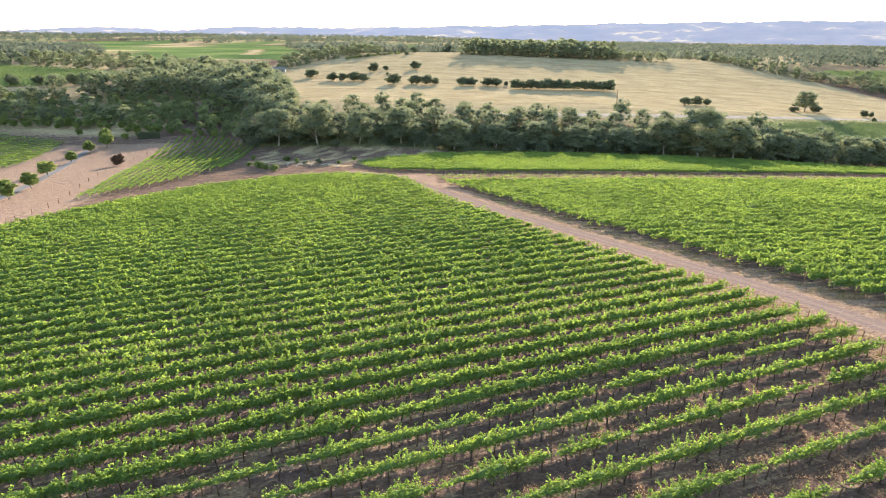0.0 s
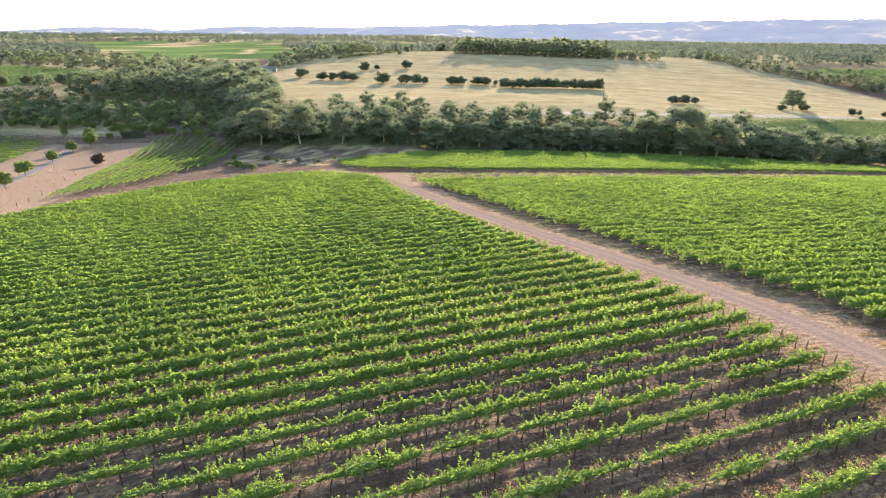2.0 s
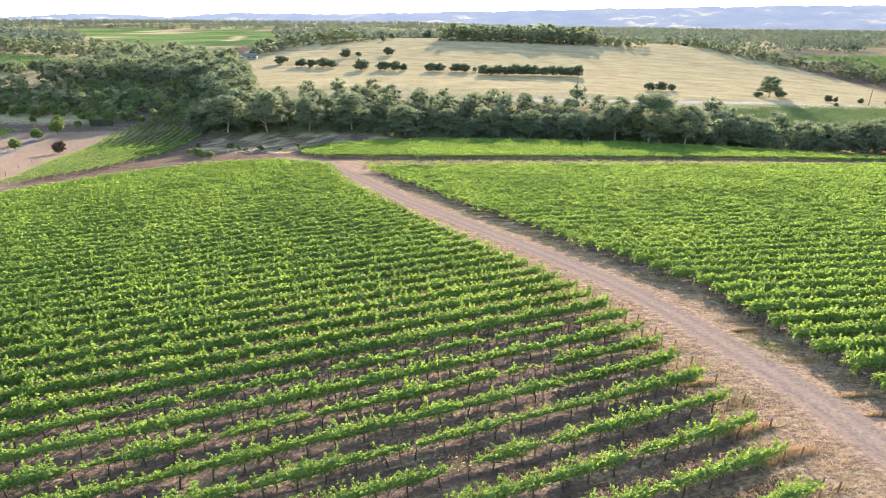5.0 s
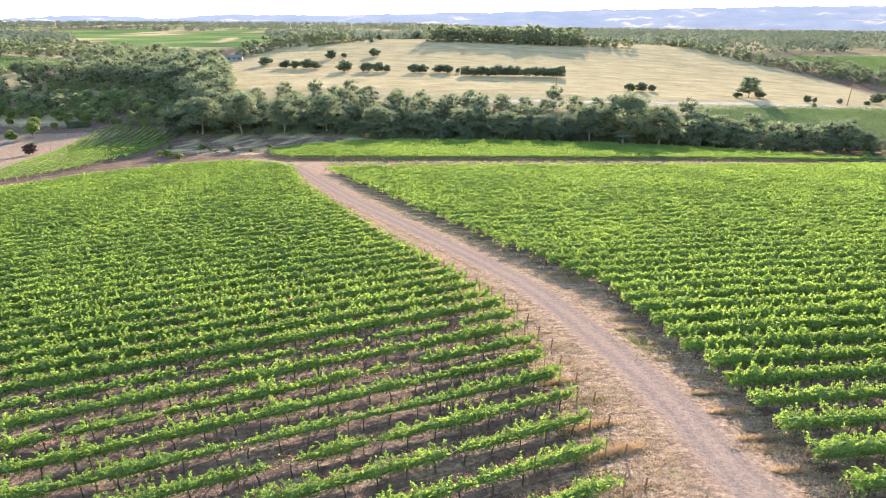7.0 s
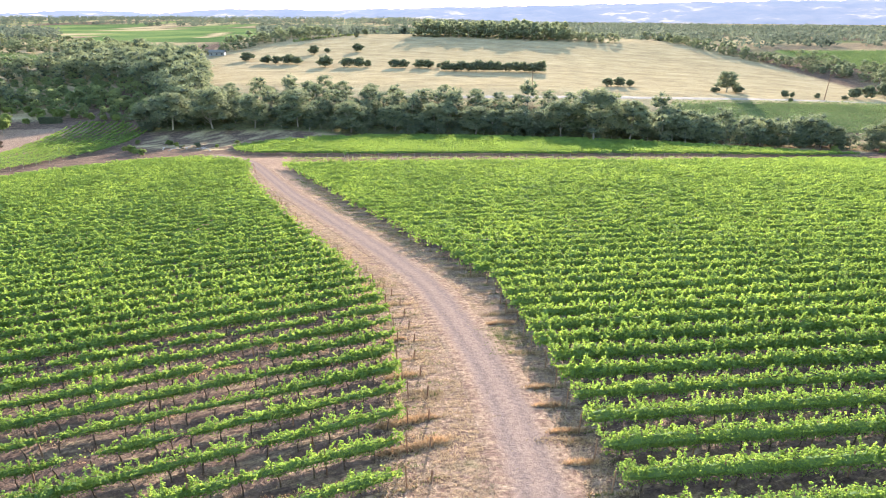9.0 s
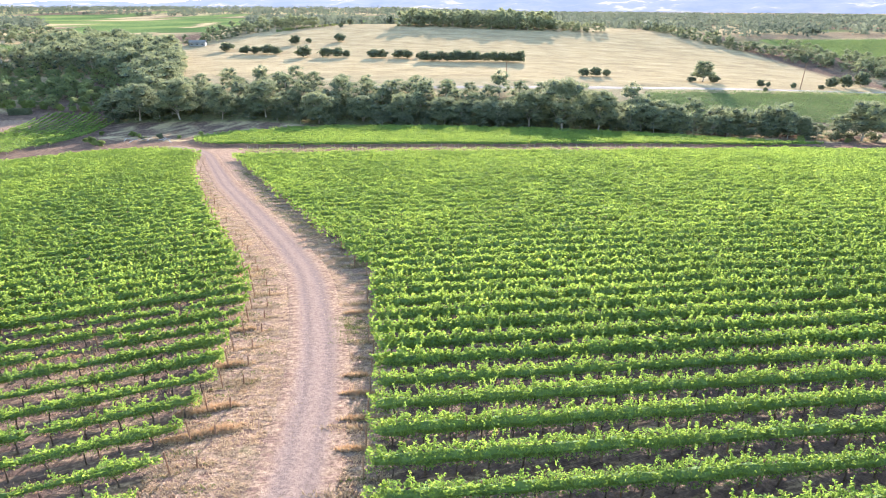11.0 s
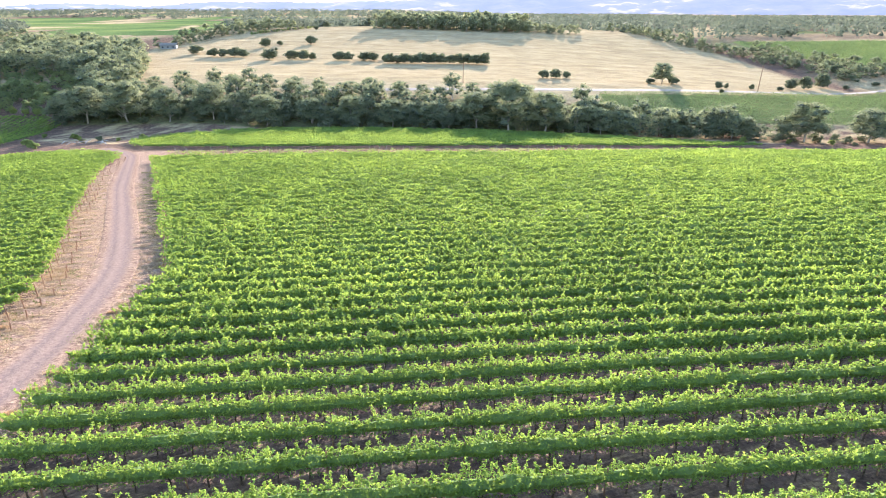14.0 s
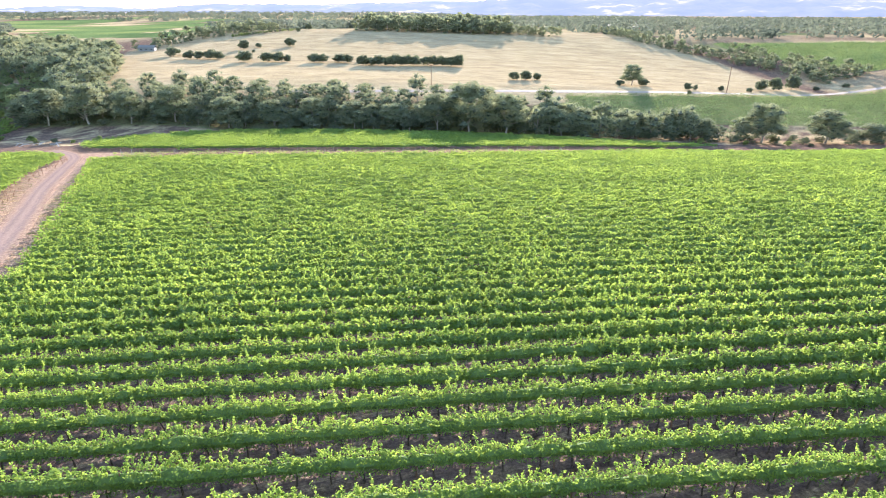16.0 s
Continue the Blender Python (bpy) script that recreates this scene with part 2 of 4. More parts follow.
# ---------------------------------------------------------------- plan: edges of the blocks and the track
EDGE_WEST = [(41.4, 16), (41.2, 24), (40.6, 33), (39.3, 42), (37.6, 51), (34.4, 58.7), (30.0, 67.8), (24.0, 79), (18.5, 90), (9.2, 110), (-0.9, 131), (-6, 146), (-11, 161), (-16, 172)]
EDGE_EAST = [(53.3, 8), (53.0, 23), (52.3, 33), (51.0, 45), (49.4, 56), (46.3, 63), (42.0, 72), (33.6, 90), (28.3, 100), (20.3, 117), (12.6, 133), (4.6, 149), (-0.8, 161), (-2.5, 168)]
TRACK = [(48.6, -60), (48.8, 0), (48.7, 22), (47.6, 34), (46.0, 42), (43.8, 51), (41.6, 58.5), (37.0, 68.5), (30.2, 82), (20.8, 100), (12.9, 115), (4.6, 133), (-4.0, 152), (-10.5, 166), (-17, 176), (-32, 190)]
BLOCK_WEST = EDGE_WEST[:-2] + [(-9.5, 158), (-16, 167), (-23, 171.5), (-30, 174), (-38, 174.5), (-46, 173), (-54, 170), (-63, 166), (-71, 160), (-77, 148), (-82, 132), (-88, 108), (-110, 90), (-110, 0), (41.4, 0)]
BLOCK_EAST = EDGE_EAST[:-2] + [(1.4, 155.3), (8, 156), (23, 157), (47, 158.5), (68, 158.5), (99, 160.5), (126, 169), (175, 187), (223, 191), (268, 196), (268, 0), (53.3, 0)]
TRELLIS_GAP = [(-3, 160), (23, 159), (68, 160.5), (99, 162.5), (126, 171), (150, 179), (165, 190), (140, 197), (78, 181), (24, 178.5), (-12, 181)]
STRIP = [(-25, 196), (-17, 186), (24, 180), (78, 183), (142, 200), (206, 217), (180, 227), (137, 236), (90, 240), (20, 239), (0, 234), (-20, 224), (-29, 206)]
LOW_BLOCK = [(-97, 146), (-85, 174), (-75, 206), (-73.1, 240.3), (-99.9, 269.5), (-124, 275.4), (-124.9, 258.1), (-121.1, 212.1)]
FAR_WEST_BLOCK = [(-162, 208), (-166.4, 233.5), (-176, 270.3), (-217.9, 284.8), (-278.5, 287.1), (-260, 200), (-175, 190)]
FIELDS = [[(-345, 458), (-240, 455), (-224, 410), (-242, 376), (-262, 358), (-345, 350)],
          [(-380, 725), (-262, 600), (-150, 580), (-150, 660), (-205, 900), (-330, 1280), (-560, 1500), (-470, 1090)],
          [(-620, 1000), (-511, 935), (-520, 1140), (-700, 1560), (-960, 1560)],
          [(366, 578), (470, 540), (560, 420), (470, 360), (392, 400), (372, 470)],
          [(150, 262), (340, 262), (400, 300), (400, 346), (300, 331), (231, 317), (165, 306)],
          [(-90, 1100), (180, 1100), (180, 1500), (-90, 1500)],
          [(-345, 348), (-262, 352), (-246, 350), (-236, 334), (-262, 322), (-345, 322)]]
PLOUGHED = [[(-222, 668), (-195, 650), (-240, 800), (-300, 1020), (-320, 1015)], [(-560, 1150), (-472, 1050), (-476, 1175), (-600, 1440), (-680, 1440)]]


# ---------------------------------------------------------------- the ground sheet
def grid_line(points):
    out = [points[0][0]]
    for (a, s), (b, _) in zip(points, points[1:]):
        n = max(1, round((b - a) / s))
        out += list(np.linspace(a, b, n + 1)[1:])
    return np.array(out)


def ground_sheet():
    gx = grid_line([(-4500, 350), (-1000, 60), (-400, 12), (-200, 5), (-130, 3.2), (150, 5), (280, 8), (480, 40), (1000, 350), (4500, 1)])
    gy = grid_line([(-600, 60), (-60, 6), (0, 3.2), (190, 5), (360, 7), (680, 25), (1000, 100), (2000, 280), (4800, 1)])
    X, Y = np.meshgrid(gx, gy)
    x, y = X.ravel(), Y.ravel()
    z = ground(x, y) + 0.02 * ripple(x, y, 11, 9) * (np.abs(y) < 300)
    w, h = len(gx), len(gy)
    i = (np.arange(h - 1)[:, None] * w + np.arange(w - 1)[None]).ravel()
    me = mesh_of("ground", np.stack([x, y, z], 1), np.stack([i, i + 1, i + w + 1, i + w], 1), GROUND, True)
    dry = np.zeros(len(x))
    green = np.zeros(len(x))
    bare = np.zeros(len(x))
    hill = smooth(275, 300, y) * (1 - smooth(640, 700, y)) * smooth(-122, -90, x + 0.22 * np.clip(y - 300, 0, 200)) * (1 - smooth(300, 345, x))
    dry = np.maximum(dry, hill)
    plain = np.clip(smooth(660, 720, y) + smooth(310, 350, x) * (y > 280) + (1 - smooth(-150, -120, x)) * smooth(262, 300, y), 0, 1) * (1 - 0.2 * smooth(300, 360, x) * smooth(520, 580, y))
    dry = np.maximum(dry, plain * (0.62 + 0.35 * ripple(x, y, 5, 400)))
    dry = np.maximum(dry, smooth(-82, -70, x) * (1 - smooth(-5, 20, x)) * smooth(184, 194, y + 0.3 * x) * (1 - smooth(250, 262, y)) * (0.45 + 0.3 * ripple(x, y, 6, 14)))
    green = np.maximum(green, plain * smooth(560, 640, y + 0.25 * np.abs(x)) * (0.34 + 0.4 * ripple(x, y, 8, 300)))
    green = np.maximum(green, 0.5 * smooth(240, 250, y) * (1 - smooth(282, 296, y)) * smooth(-90, -80, x) * (1 - smooth(165, 180, x)))
    for field in FIELDS:
        green = np.maximum(green, inside(field, x, y) * (0.55 if field is FIELDS[4] else 0.9))
        dry = dry * (1 - inside(field, x, y))
    for field in PLOUGHED:
        green = green * (1 - inside(field, x, y))
        dry = np.maximum(dry, inside(field, x, y) * 0.9)
    low = (1 - smooth(-92, -84, x + 0.18 * (y - 120))) * smooth(60, 100, y) * (1 - smooth(262, 275, y))
    bare = np.maximum(bare, low * 0.85)
    dry = np.maximum(dry, low * 0.5)
    dry = np.maximum(dry, inside(TRELLIS_GAP, x, y) * 0.25)
    ew, ee = (np.interp(y, [p[1] for p in e], [p[0] for p in e]) for e in (EDGE_WEST, EDGE_EAST))
    bare = np.maximum(bare, smooth(-2.5, 0.5, x - ew) * smooth(-1.5, 1.0, ee - x) * (y < 180) * 0.95)
    dry = np.maximum(dry, smooth(224, 232, y) * (1 - smooth(300, 320, y)) * smooth(130, 160, x) * (0.55 + 0.3 * ripple(x, y, 7, 12)))
    zone = np.stack([dry, green, bare, np.ones(len(x))], 1).astype(np.float32)
    at = me.attributes.new("zone", "FLOAT_COLOR", "POINT")
    at.data.foreach_set("color", zone.ravel())
    return tagged(new("ground", me), "rolling farmland of brown soil and straw-coloured dry grass", "ground", kind="structure")


ground_sheet()


# ---------------------------------------------------------------- vines
def away(x, y):
    """Distance in plan from the line along which the land is overlooked."""
    return np.hypot(x - np.clip(x, 0, 95), y) + 1e-6


def vigour(x, y, block):
    v = 1.0 + 0.12 * ripple(x, y, 21, 14) + 0.13 * ripple(x, y, 22, 3.1)
    if block == "west":
        thin = smooth(1.2, -1.8, y - 42.5 - 0.384 * (x - 20)) * smooth(-45, -8, x + 0.5 * (y - 30))
        edge_row = np.exp(-((y - 40.6 - 0.384 * (x - 20)) / 1.2) ** 2)
        v = v - thin * (0.25 + 0.33 * ripple(x, y, 23, 9) + 0.16 * ripple(x, y, 24, 30) + 0.16 * edge_row)
    if block == "fw":
        v = v - 0.38
    if block == "low":
        v = v - 0.18 + 0.12 * ripple(x, y, 25, 5) + 0.2 * ripple(x, y, 26, 1.7)
    return np.clip(v, 0.0, 1.35)


def leaves(px, py, pz, nx, ny, nz, size, quad, rng, spread=0.75):
    """Leaf blades at the points, facing roughly along the normals."""
    n = len(px)
    nor = np.stack([nx, ny, nz], 1) + rng.normal(0, spread, (n, 3))
    nor /= np.linalg.norm(nor, axis=1)[:, None] + 1e-9
    a = np.cross(nor, rng.normal(0, 1, (n, 3)))
    a /= np.linalg.norm(a, axis=1)[:, None] + 1e-9
    b = np.cross(nor, a)
    s = (size * rng.uniform(0.65, 1.3, n))[:, None]
    p = np.stack([px, py, pz], 1)
    i = np.arange(n)[:, None]
    if quad:
        v = np.stack([p + a * s * 0.72, p + b * s * 0.36 + a * s * 0.06, p - a * s * 0.58 - nor * s * 0.14, p - b * s * 0.36 + a * s * 0.06], 1)
        return v.reshape(-1, 3), i * 4 + np.arange(4)[None]
    v = np.stack([p + a * s * 0.95, p - a * s * 0.5 + b * s * 0.5, p - a * s * 0.5 - b * s * 0.5], 1)
    return v.reshape(-1, 3), i * 3 + np.arange(3)[None]


def canopy_shape(s, block, seed):
    """Half width, half height and middle height of the canopy along a row."""
    lump = ripple(s, 0 * s + seed, 31 + seed % 7, 2.4)
    lump2 = ripple(s, 0 * s + seed, 41 + seed % 5, 0.8)
    full = 0.86 if block == "west" else 1.0
    hw = (0.42 + 0.10 * lump + 0.05 * lump2) * full
    hh = (0.53 + 0.14 * lump2 + 0.11 * lump) * full
    if block == "low":
        hw = hw * 0.66
    if block == "east":
        hh = hh + 0.07
    return hw, hh, (1.20 if block == "east" else 1.12) + 0.05 * lump + 0.5 * (1 - full)


def vine_row(x0, y0, dx, dy, length, block, seed, parent, density=1.0):
    """One row: its core, its leaves, its shoots."""
    rng = np.random.default_rng(1000 + seed)
    step = 0.6 if y0 < 70 else 1.8
    m = max(3, int(length / step))
    s = np.linspace(0, length, m)
    x, y = x0 + dx * s, y0 + dy * s
    z = ground(x, y)
    vig = vigour(x, y, block)
    hw, hh, mid = canopy_shape(s, block, seed)
    if block == "low":
        vig = vig * (0.84 + 0.26 * np.cos(s * 3.31 + seed))
    d = away(x, y)
    # the core: a lumpy tube of dense foliage, coloured duller for inner shade
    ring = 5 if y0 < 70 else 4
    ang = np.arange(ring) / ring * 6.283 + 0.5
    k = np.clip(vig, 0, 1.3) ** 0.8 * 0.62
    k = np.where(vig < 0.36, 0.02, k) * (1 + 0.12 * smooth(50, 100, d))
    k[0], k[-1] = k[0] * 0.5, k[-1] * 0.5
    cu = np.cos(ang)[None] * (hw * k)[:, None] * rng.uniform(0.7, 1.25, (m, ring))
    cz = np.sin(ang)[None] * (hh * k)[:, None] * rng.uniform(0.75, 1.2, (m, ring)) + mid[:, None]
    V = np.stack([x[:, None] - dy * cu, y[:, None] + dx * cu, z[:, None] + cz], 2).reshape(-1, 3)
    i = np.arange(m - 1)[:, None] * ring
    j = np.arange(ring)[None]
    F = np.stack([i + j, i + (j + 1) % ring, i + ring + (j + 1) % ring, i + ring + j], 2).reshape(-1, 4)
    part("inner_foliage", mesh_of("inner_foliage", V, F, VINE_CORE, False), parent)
    # the leaves
    seg = length / m
    dens = density * np.clip(400 * (28 / d) ** 1.5, 22, 400) * np.clip(vig, 0, 1.2)
    out_view = (x > 118 + 0.92 * y) | (x < -14 - 0.92 * y)
    dens = np.where(out_view, np.minimum(dens, 8), dens)
    dens = np.where(vig < 0.36, dens * 0.12, dens)
    cnt = rng.poisson(dens * seg)
    idx = np.repeat(np.arange(m), cnt)
    n = len(idx)
    if n == 0:
        return
    t = rng.uniform(-0.5, 0.5, n) * seg
    far = smooth(45, 90, d[idx])
    th = -0.8 + 1.1 * far + rng.random(n) * (4.74 - 1.35 * far)
    rad = rng.uniform(0.80, 1.16, n) * np.clip(vig[idx], 0.2, 1.3) ** 0.8
    u = np.cos(th) * hw[idx] * rad * 1.05
    h = np.sin(th) * hh[idx] * rad + mid[idx]
    # long shoots arch up and out of the canopy in tufts
    shoot = rng.random(n) < 0.40 - 0.24 * smooth(45, 95, d[idx])
    gap = np.where(d[idx] < 60, 0.17, 0.45)
    where = s[idx] + t
    cell = np.floor(where / gap)
    roll = np.sin(cell * 12.9898 + seed * 4.1) * 43758.5453
    roll = roll - np.floor(roll)
    roll2 = np.sin(cell * 78.233 + seed * 1.7) * 24634.6345
    roll2 = roll2 - np.floor(roll2)
    rise = rng.random(n)
    roll3 = np.mod(roll * 7.13 + roll2 * 3.7, 1.0)
    reach = (0.22 + 0.66 * roll ** 2) * np.clip(vig[idx], 0.3, 1.2) * (1 - 0.6 * smooth(45, 110, d[idx]))
    h = np.where(shoot, mid[idx] + hh[idx] * 0.62 * np.clip(vig[idx], 0.3, 1.2) + reach * rise, h)
    u = np.where(shoot, (roll2 - 0.5) * (0.6 + 0.7 * rise) * (1 - 0.35 * smooth(50, 100, d[idx])), u)
    t = np.where(shoot, (cell + 0.5) * gap - s[idx] + (roll3 - 0.5) * rise * 0.8 + rng.normal(0, 0.05, n), t)
    clump = ~shoot & (rng.random(n) < 0.8 * far)
    pitch = np.floor(where / 1.15)
    lift = np.mod(np.sin(pitch * 39.34 + seed * 2.3) * 9631.7, 1.0)
    t = np.where(clump, (pitch + 0.3 + 0.4 * lift) * 1.15 - s[idx] + rng.normal(0, 0.24, n), t)
    h = h + np.where(clump, (lift - 0.45) * 0.55, 0.0)
    px, py = x[idx] + dx * t - dy * u, y[idx] + dy * t + dx * u
    pz = z[idx] + h
    nx, ny, nz = -dy * np.cos(th), dx * np.cos(th), np.sin(th) + 0.35
    size = 0.120 * (np.maximum(d[idx], 26) / 28) ** (0.36 if block == "low" else 0.45)
    for q, quad, k in ((d[idx] < 34, True, 1.0), (d[idx] >= 34, False, 1.08)):
        if q.any():
            v, f = leaves(px[q], py[q], pz[q], nx[q], ny[q], nz[q], size[q] * k, quad, rng)
            part("foliage", mesh_of("foliage", v, f, VINE_LEAF), parent)


def prism(p, q, r0, r1, sides=5):
    """A tapered stick from p to q."""
    p, q = np.asarray(p, float), np.asarray(q, float)
    ax = (q - p) / (np.linalg.norm(q - p) + 1e-9)
    a = np.cross(ax, (0.31, 0.9, 0.2))
    a /= np.linalg.norm(a)
    b = np.cross(ax, a)
    th = np.arange(sides) / sides * 6.283
    rim = np.cos(th)[:, None] * a + np.sin(th)[:, None] * b
    V = np.concatenate([p + rim * r0, q + rim * r1, [q]])
    i = np.arange(sides)
    j = (i + 1) % sides
    F = np.concatenate([np.stack([i, j, j + sides, i + sides], 1), np.stack([i + sides, j + sides, i * 0 + 2 * sides, i * 0 + 2 * sides], 1)])
    return V, F


def tri_faces(F):
    """Quads with a doubled last corner, and all others, as triangles."""
    F = np.asarray(F)
    t = np.concatenate([F[:, [0, 1, 2]], F[:, [0, 2, 3]]])
    return t[(t[:, 0] != t[:, 1]) & (t[:, 1] != t[:, 2]) & (t[:, 0] != t[:, 2])]


def stick_mesh(name, chunks, mat):
    v, f = join(*chunks)
    return mesh_of(name, v, tri_faces(f), mat)


def vine_trunk_mesh(seed):
    r = np.random.default_rng(seed)
    a = np.array([r.uniform(-0.08, 0.08), r.uniform(-0.08, 0.08), 0.5])
    b = a + np.array([r.uniform(-0.1, 0.1), r.uniform(-0.1, 0.1), 0.45])
    return stick_mesh("vine_trunk", [prism((0, 0, -0.1), a, 0.065, 0.045, 4), prism(a, b, 0.048, 0.04, 4),
                                     prism(b, b + np.array([0.45, 0.05, 0.12]), 0.032, 0.02, 3), prism(b, b + np.array([-0.45, -0.05, 0.12]), 0.032, 0.02, 3)], VINE_WOOD)


TRUNKS = [vine_trunk_mesh(i) for i in range(4)]
POST_MESH = stick_mesh("post", [prism((0, 0, -0.2), (0, 0, 1.8), 0.05, 0.047, 6)], POST_WOOD)


ROW_ENDS = []


def block(poly, origin, slope_deg, spacing, name, label, group, seed, density=1.0):
    """Parallel rows that fill a polygon of the plan."""
    th = radians(slope_deg)
    dx, dy = math.cos(th), math.sin(th)
    P = np.array(poly)
    off = (P - np.array(origin)) @ np.array([-dy, dx])
    s = np.arange(-500, 500, 0.5)
    for r in range(math.ceil(off.min() / spacing), math.floor(off.max() / spacing) + 1):
        ox, oy = origin[0] - dy * r * spacing, origin[1] + dx * r * spacing
        hit = inside(poly, ox + dx * s, oy + dy * s)
        edges = np.flatnonzero(np.diff(hit.astype(int)))
        for a, b in zip(edges[::2], edges[1::2]):
            length = s[b] - s[a]
            if length < 6:
                continue
            x0, y0 = ox + dx * s[a], oy + dy * s[a]
            row = thing("vine_row", label, "vine row", group)
            vine_row(x0, y0, dx, dy, length, name, seed * 100 + r % 97, row, density)
            row_posts(row, x0, y0, dx, dy, length, name, seed * 100 + r % 97)


def fan_rows(poly, near, far, count, name, label, group, seed, density):
    """Rows that run from one line of the plan to another, as far as the polygon reaches."""
    for r in range(count):
        u = r / (count - 1)
        a, b = (np.array(p[0]) * (1 - u) + np.array(p[1]) * u for p in (near, far))
        d = (b - a) / np.hypot(*(b - a))
        s = np.arange(-40, 200, 0.5)
        hit = np.flatnonzero(inside(poly, a[0] + d[0] * s, a[1] + d[1] * s))
        if len(hit) < 16:
            continue
        x0, y0 = a + d * s[hit[0]]
        row = thing("vine_row", label, "vine row", group)
        vine_row(x0, y0, d[0], d[1], (len(hit) - 1) * 0.5, name, seed * 100 + r, row, density)
        row_posts(row, x0, y0, d[0], d[1], (len(hit) - 1) * 0.5, name, seed * 100 + r)


def row_posts(row, x0, y0, dx, dy, length, name, seed):
    rng = np.random.default_rng(seed)
    s = np.arange(1.0, length - 0.5, 1.8)
    s = s + rng.uniform(-0.15, 0.15, len(s))
    x, y = x0 + dx * s, y0 + dy * s
    d = away(x, y)
    keep = (d < 54) & (x < 118 + 0.92 * y) & (x > -14 - 0.92 * y)
    if name in ("west", "east") and keep.any():
        z = ground(x, y)
        for i in np.flatnonzero(keep):
            ob = part("vine_trunk", TRUNKS[rng.integers(4)], row)
            ob.matrix_basis = pose(x[i], y[i], z[i] - 0.05, 0, 0, rng.uniform(0, 360))
        sp = np.arange(5.4, length - 3, 7.2)
        for q in sp:
            px, py = x0 + dx * q, y0 + dy * q
            if away(px, py) < 70 and -14 - 0.92 * py < px < 118 + 0.92 * py:
                g = float(ground(px, py))
                part("post", POST_MESH, row).matrix_basis = pose(px, py, g, rng.uniform(-2, 2), rng.uniform(-2, 2), rng.uniform(0, 360))
    if name == "west":
        ex, ey, sg = x0 + dx * length, y0 + dy * length, 1
    elif name in ("east", "low"):
        ex, ey, sg = x0, y0, -1
    else:
        return
    if ey > 175 and name != "low":
        return
    g = float(ground(ex, ey))
    pale = name == "low"
    lean = sg * (0.22 if pale else 0.06)
    part("end_post", stick_mesh("end_post", [prism((ex + sg * 0.5 * dx, ey + sg * 0.5 * dy, g - 0.2), (ex + sg * 0.5 * dx + lean * dx * -1, ey + sg * 0.5 * dy - lean * dy, g + 1.6), 0.05, 0.045, 6)], POST_PALE if pale else POST_WOOD), row)
    if name in ("west", "east"):
        ROW_ENDS.append((ex, ey, sg * dx, sg * dy))
    if name == "west" and rng.random() < 0.92:
        ax, ay = ex + 1.9 * dx, ey + 1.9 * dy
        g = float(ground(ax, ay))
        part("anchor_post", stick_mesh("anchor_post", [prism((ax, ay, g - 0.2), (ax + 0.08, ay, g + 0.85), 0.06, 0.055, 6)], POST_WOOD), row)


# ---------------------------------------------------------------- track
def along(points, step):
    P = np.array(points, float)
    seg = np.hypot(*np.diff(P, axis=0).T)
    t = np.concatenate([[0], np.cumsum(seg)])
    s = np.arange(0, t[-1], step)
    x, y = np.interp(s, t, P[:, 0]), np.interp(s, t, P[:, 1])
    w = 9
    kern = np.ones(w) / w
    pad = lambda a: np.convolve(np.concatenate([np.full(w // 2, a[0]), a, np.full(w // 2, a[-1])]), kern, "valid")
    x, y = pad(x), pad(y)
    tx, ty = np.gradient(x), np.gradient(y)
    n = np.hypot(tx, ty)
    return s, x, y, tx / n, ty / n


def ribbon(name, points, half, mat, lift, step=1.5, cols=9, rut=0.0):
    s, x, y, tx, ty = along(points, step)
    u = np.linspace(-half, half, cols)
    X = x[:, None] + ty[:, None] * u[None] + 0 * u
    Y = y[:, None] - tx[:, None] * u[None]
    Z = ground(X, Y) + lift - rut * (np.exp(-((np.abs(u) - 0.85) / 0.3) ** 2))[None] - 0.12 * (np.abs(u) / half > 0.98)[None]
    V = np.stack([X, Y, Z], 2).reshape(-1, 3)
    i = (np.arange(len(s) - 1)[:, None] * cols + np.arange(cols - 1)[None]).ravel()
    me = mesh_of(name, V, np.stack([i, i + 1, i + cols + 1, i + cols], 1), mat, True)
    uv = me.attributes.new("across", "FLOAT", "POINT")
    uv.data.foreach_set("value", np.tile(u, len(s)).astype(np.float32))
    return me


